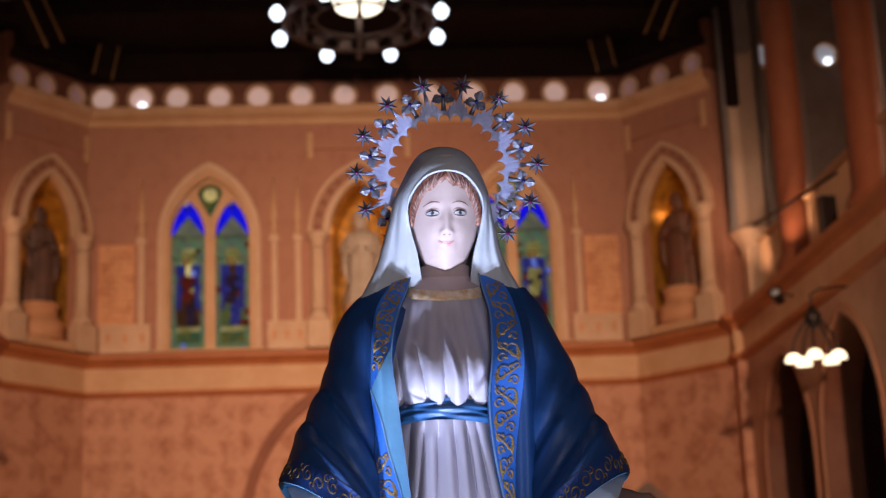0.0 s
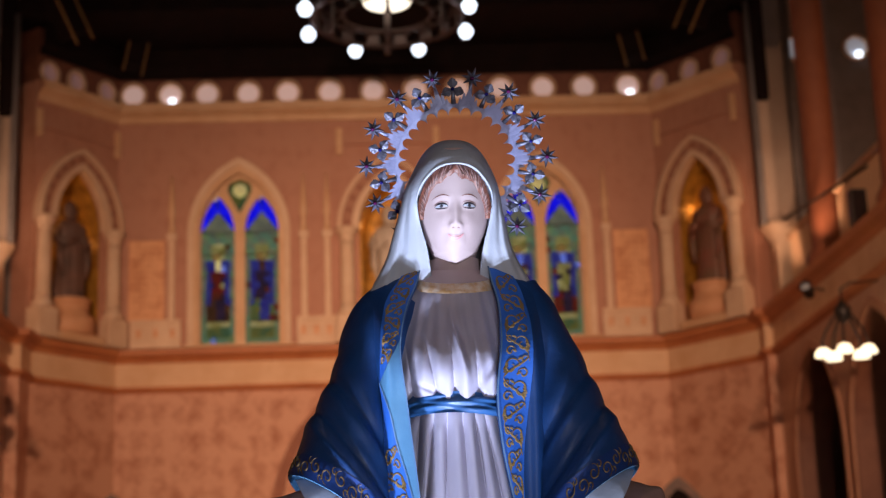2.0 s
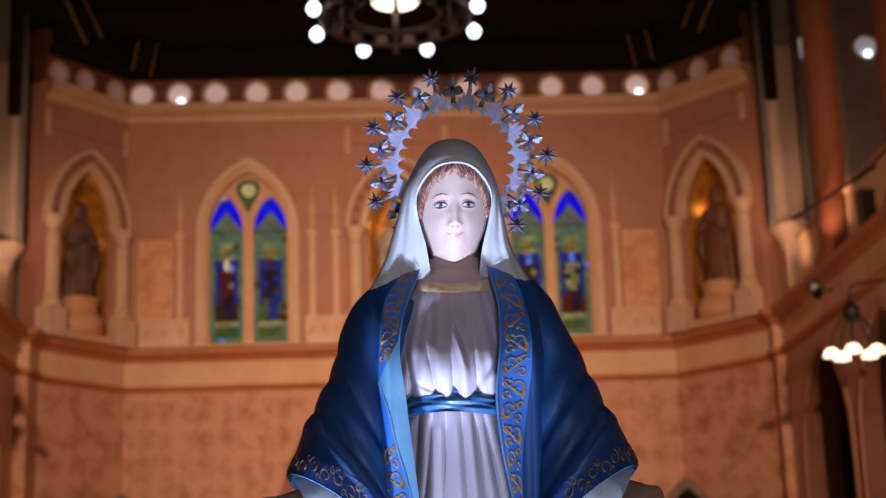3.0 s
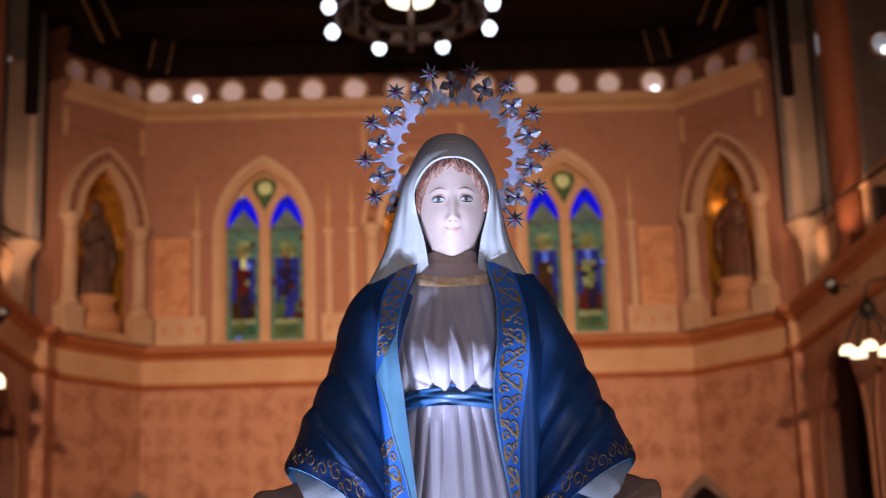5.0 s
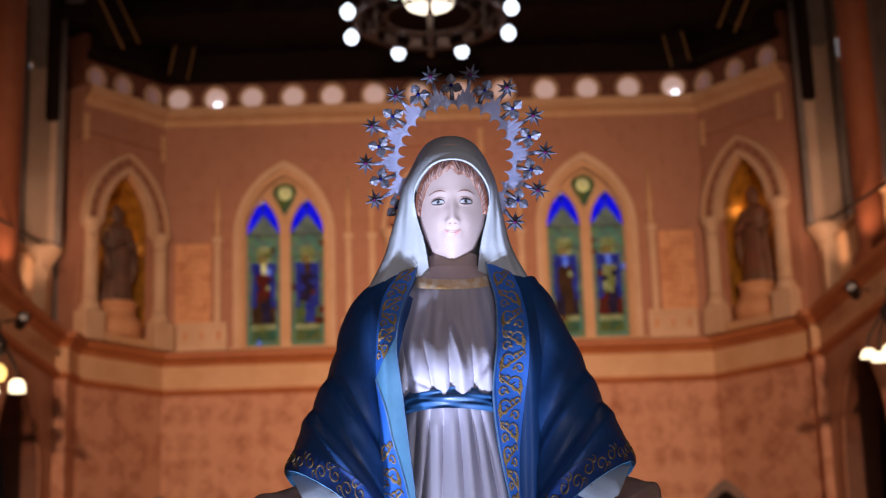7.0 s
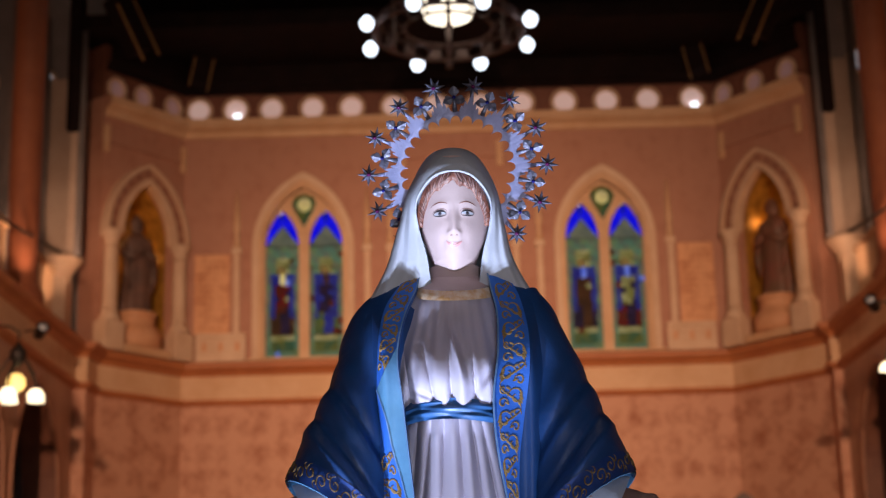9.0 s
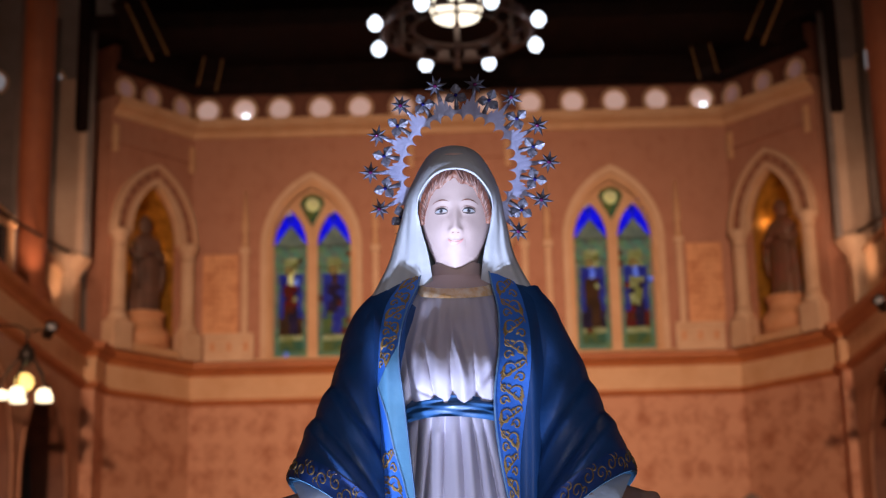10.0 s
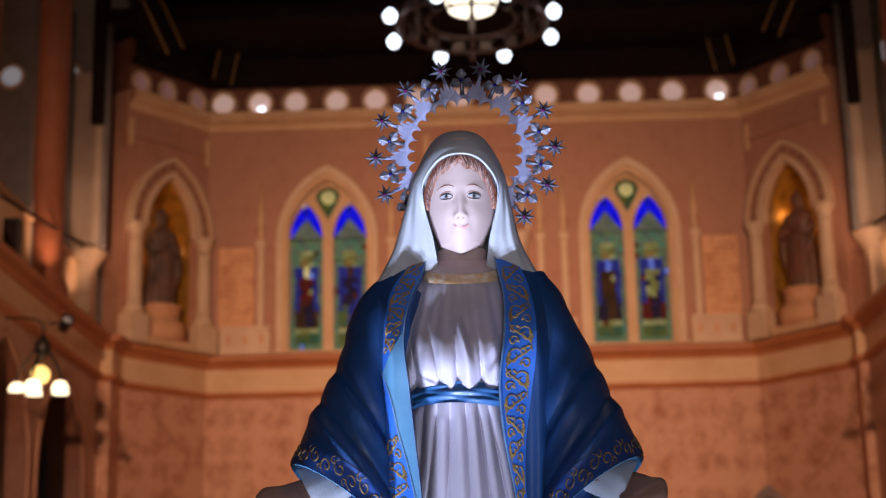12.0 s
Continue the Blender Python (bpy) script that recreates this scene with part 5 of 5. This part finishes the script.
    # hair along the forehead
    def hair(u, v):
        a = (u - 0.5) * math.pi * 1.06
        top = math.cos(a)
        part_ = bell(a, 0.12)
        side = 1 if a > 0 else -1
        sweep_ = u * 150 + side * 5.5 * v * (0.4 + top)
        lock = 0.55 * math.sin(sweep_) + 0.30 * math.sin(1.9 * sweep_ + 1) + 0.25 * math.sin(0.47 * sweep_)
        edge = (1 - v) ** 2 * (0.0030 * math.sin(u * 29 + 0.6) + 0.0016 * math.sin(u * 63 + 1) + 0.004 * part_)
        x = (0.0630 + 0.0165 * v) * math.sin(a)
        z = 2.512 + (0.063 + 0.028 * v + edge) * top
        y = -0.058 - 0.058 * max(top, -0.2) * (1 - 0.06 * v) - 0.009 * math.sin((0.12 + 0.78 * v) * math.pi)
        return (x * (1 + 0.005 * lock * v), y - 0.0009 * lock * min(1, 4 * v + 0.2) - BOW * (z - 2.475), z + 0.0004 * lock)
    k.sheet(hair, 420, 24, 6, flip=True)
    # single dark and fair strands combed away from the parting
    locks = random.Random(8)
    for i in range(84):
        u0 = 0.03 + 0.94 * (i + locks.random()) / 84
        drift = (0.030 + 0.03 * locks.random()) * (1 if u0 > 0.5 else -1) * (0.3 + math.cos((u0 - 0.5) * math.pi))
        v0, v1 = locks.uniform(0.55, 0.98), locks.uniform(0.02, 0.30)
        pts = [(u0 + drift * f ** 1.5, v0 + (v1 - v0) * f) for f in np.linspace(0, 1, 9)]
        ribbon(hair, pts, locks.uniform(0.0012, 0.0026), 16 if i % 3 else 14)

    # veil over head and shoulders: from the face edge over the crown line to the back
    def mirrored(keys, odd=False):
        return curve([(-q, -v if odd else v) for q, v in keys if q > 0] + keys)

    ex = mirrored([(0, 0.0), (0.22, 0.046), (0.42, 0.079), (0.62, 0.077), (0.82, 0.061), (1.0, 0.052)], True)
    ey = mirrored([(0, -0.178), (0.22, -0.165), (0.42, -0.122), (0.62, -0.083), (0.82, -0.060), (1.0, -0.038)])
    ez = mirrored([(0, 2.599), (0.22, 2.588), (0.42, 2.551), (0.62, 2.506), (0.82, 2.446), (1.0, 2.385)])
    ox = mirrored([(0, 0.0), (0.22, 0.057), (0.42, 0.096), (0.62, 0.112), (0.82, 0.131), (1.0, 0.172)], True)
    oy = mirrored([(0, 0.02), (0.22, 0.015), (0.42, -0.005), (0.62, -0.015), (0.82, -0.018), (1.0, -0.022)])
    oz = mirrored([(0, 2.695), (0.22, 2.673), (0.42, 2.600), (0.62, 2.520), (0.82, 2.438), (1.0, 2.356)])

    def spread(t):
        return ox(t) - 0.016 * min(max((-t - 0.35) / 0.4, 0), 1)

    def veil(u, v):
        t = 2 * u - 1
        q = abs(t)
        e, o = (ex(t), ey(t), ez(t)), (spread(t), oy(t), oz(t))
        g = v * math.pi / 2
        m = [e[i] + (o[i] - e[i]) * (math.sin(g) if i != 1 else 1 - math.cos(g)) for i in range(3)]
        drape = min(max((q - 0.35) / 0.4, 0), 1)
        m[1] -= drape * (0.0025 * math.sin(v * 9 + 2 * q) * math.sin(math.pi * v))
        m[1] += drape * (0.0030 * math.sin(v * 12 + q * 5 + t) + 0.0012 * math.sin(v * 27 - q * 4 + t)) * math.sin(math.pi * min(v * 1.4, 1))
        return tuple(m)
    k.sheet(veil, 180, 70, 7)

    def veil_back(u, v):
        t = 2 * u - 1
        g = v * math.pi / 2
        return (spread(t) * math.cos(g), oy(t) + 0.09 * math.sin(g), oz(t) - 0.02 * math.sin(g) * (1 - abs(t)))
    k.sheet(veil_back, 80, 12, 7)

    def lining_(u, v):
        t = 2 * u - 1
        return (ex(t) * (1 - 0.05 * v), ey(t) + 0.075 * v, ez(t) - 0.006 * v)
    k.sheet(lining_, 90, 6, 7)

    def rim(u, v):
        t = 2 * u - 1
        g = 2 * math.pi * v
        r = 0.0028
        return (ex(t) * (1 + 0.02 * math.cos(g)), ey(t) + r * math.sin(g), ez(t) + r * math.cos(g))
    k.sheet(rim, 110, 8, 7)
    ob = k.build("statue", MATS)
    ob.location = (XC, YC, 0)
    return tagged(ob, "painted plaster figure in white robe, blue mantle and white veil", "statue")


statue()
stand = thing("statue_plinth", pose(XC, YC, 0), "cream plaster plinth carrying the painted statue", "plinth")
part("block", block(-0.42, 0.42, -0.36, 0.36, 0.0, 0.80, 0.02), M["cream"], stand)
part("cap", block(-0.46, 0.46, -0.40, 0.40, 0.80, 0.95, 0.03), M["cream"], stand)


# ---- the halo of stars ----
SILVER = paint("tarnished_silver", (0.43, 0.46, 0.76), (0.27, 0.30, 0.53), 16.0, 0.42, 0.30, 0.14, 90)
DULL = paint("dull_pewter", (0.22, 0.23, 0.33), (0.09, 0.09, 0.13), 60.0, 0.42, 0.4, 0.3, 120)
GEMS = [paint("violet_gem", (0.09, 0.01, 0.09), (0.14, 0.015, 0.08), 30.0, 0.08, 0, 0, 90, 1.0), paint("blue_gem", (0.008, 0.008, 0.13), (0.012, 0.015, 0.2), 30.0, 0.08, 0, 0, 90, 1.0)]


def halo():
    # local plane xz, facing -y
    ob = thing("halo_crown", pose(-0.070, 3.47, 2.653, 0, 0, -6) @ pose(0, 0, 0, 14) @ Matrix.Diagonal((1, 1, 0.955, 1)), "tarnished silver halo plate with twelve pointed stars and gems", "halo")
    # right half tips back to darken it, in place of the head's shadow
    def lean(x, z):
        return 0.20 * (z - 0.15) * min(max(x / 0.012, 0), 1)

    n = 1200
    span = radians(150)
    rows = [[], [], [], [], []]
    bm = bmesh.new()
    for i in range(n + 1):
        a = -span + 2 * span * i / n
        deg = math.degrees(a)
        # thorn scallops inside
        f = (deg / 12.75 + 0.5) % 1.0
        tip = abs(2 * f - 1)
        r_in = 0.1085 + 0.0215 * math.sqrt(max(1 - tip**2, 0))
        # leaves outside, below each star
        g = ((deg - 12.75) / 25.5 + 0.5) % 1.0 - 0.5
        w = abs(g)
        lobes = max(0.036 * (1 - (w / 0.15) ** 1.4), 0.026 * (1 - (abs(w - 0.155) / 0.085) ** 1.6), 0.013 * (1 - (abs(w - 0.27) / 0.075) ** 1.6), 0.0)
        r_out = 0.1400 + lobes + 0.0010 * math.sin(deg * 1.3)
        for row, (r, y) in zip(rows, ((r_in, 0.004), (r_in, -0.001), (max(r_in, 0.134), -0.0016), (r_out, -0.001), (r_out, 0.004))):
            row.append(bm.verts.new((r * math.sin(a), y + lean(r * math.sin(a), r * math.cos(a)), r * math.cos(a))))
    for p, q in zip(rows, rows[1:] + rows[:1]):
        for i in range(n):
            bm.faces.new((p[i], p[i + 1], q[i + 1], q[i]))
    bmesh.ops.recalc_face_normals(bm, faces=bm.faces)
    part("plate", bm, SILVER, ob)

    def star_mesh(points=8, r=0.0275):
        bm = bmesh.new()
        top, low = bm.verts.new((0, -0.010, 0)), bm.verts.new((0, 0.004, 0))
        rim = []
        for i in range(points):
            a = math.pi * 2 * i / points
            long = r if i % 2 == 0 else r * 0.86
            rim.append(bm.verts.new((long * math.cos(a), -0.003, long * math.sin(a))))
            a += math.pi / points
            rim.append(bm.verts.new((r * 0.41 * math.cos(a), -0.001, r * 0.41 * math.sin(a))))
        for i in range(2 * points):
            j = (i + 1) % (2 * points)
            bm.faces.new((top, rim[i], rim[j])), bm.faces.new((low, rim[j], rim[i]))
        bmesh.ops.recalc_face_normals(bm, faces=bm.faces)
        return bm

    def gem_mesh(r):
        return lathe(bmesh.new(), [(0, 0), (r, 0.001), (r * 0.9, 0.003), (r * 0.4, 0.0055), (0, 0.006)], 8)

    def flower_mesh():
        bm = bmesh.new()
        for kx in range(3):
            base = math.pi / 2 + (kx - 1) * 2.0
            d, w = Vector((math.cos(base), 0, math.sin(base))), Vector((-math.sin(base), 0, math.cos(base)))
            prof = [(0.002, 0.003), (0.006, 0.0060), (0.010, 0.0100), (0.0145, 0.0102), (0.0175, 0.0068), (0.0195, 0.0066), (0.0240, 0.0005)]
            left = [bm.verts.new(1.12 * (d * l - w * h) + Vector((0, -0.001 - 0.10 * l, 0))) for l, h in prof]
            mid = [bm.verts.new(1.12 * d * l + Vector((0, -0.004 - 0.16 * l, 0))) for l, h in prof]
            right = [bm.verts.new(1.12 * (d * l + w * h) + Vector((0, -0.001 - 0.10 * l, 0))) for l, h in prof]
            for p, q in ((left, mid), (mid, right)):
                for i in range(len(prof) - 1):
                    bm.faces.new((p[i], p[i + 1], q[i + 1], q[i]))
        # short stem to the plate
        tube(bm, [(0, 0.001, 0.002), (0, 0.002, -0.012), (0, 0.002, -0.034)], [0.003, 0.0045, 0.006], 6)
        return bm

    star = flower = None
    for s in (-1, 1):
        for i in range(6):
            deg = s * (12.75 + 25.5 * i)
            a = radians(deg)
            m = pose(0, lean(0.2 * math.sin(a), 0.2 * math.cos(a)), 0) @ Matrix.Rotation(a, 4, "Y") @ pose(0, -0.006, 0.200)
            if star is None:
                star = part("star", star_mesh(), DULL, ob, "eight-pointed pewter star", m)
                gem = part("gem", gem_mesh(0.0052), GEMS[0], star, "violet gem", pose(0, -0.0095, 0, 90))
            else:
                o = new("star", star.data)
                o.parent, o.matrix_local = ob, m @ pose(0, 0, 0, 8 * math.sin(i * 3 + s), 14 * math.cos(2 * i + s), 6 * math.sin(5 * i))
                tagged(o, "eight-pointed pewter star")
                g = new("gem", gem.data)
                g.parent, g.matrix_local = o, pose(0, -0.0095, 0, 90)
            stem = tube(bmesh.new(), [(0, 0.004, 0.165), (0, 0.0, 0.185), (0, -0.002, 0.198)], [0.006, 0.003, 0.0025], 6)
            part("stem", stem, SILVER, ob, m=pose(0, lean(0.18 * math.sin(a), 0.18 * math.cos(a)), 0) @ Matrix.Rotation(a, 4, "Y"))
    for i in range(-5, 6):
        a = radians(25.5 * i)
        m = pose(0, lean(0.17 * math.sin(a), 0.17 * math.cos(a)), 0) @ Matrix.Rotation(a, 4, "Y") @ pose(0, -0.004, 0.172)
        if flower is None:
            flower = part("flower", flower_mesh(), DULL, ob, "three-petalled silver flower", m)
            jewel = part("gem", gem_mesh(0.0048), GEMS[1], flower, "dark blue gem", pose(0, -0.006, 0, 90))
        else:
            o = new("flower", flower.data)
            o.parent, o.matrix_local = ob, m
            tagged(o, "three-petalled silver flower")
            g = new("gem", jewel.data)
            g.parent, g.matrix_local = o, pose(0, -0.006, 0, 90)
    # bar that holds the plate to the back of the veil
    part("bracket", tube(bmesh.new(), [(0, 0.006, -0.10), (0, 0.03, -0.10), (0, 0.06, -0.13)], 0.006, 6), DULL, ob)
    part("bracket", block(-0.12, 0.12, 0.003, 0.008, -0.115, -0.095), DULL, ob)


halo()
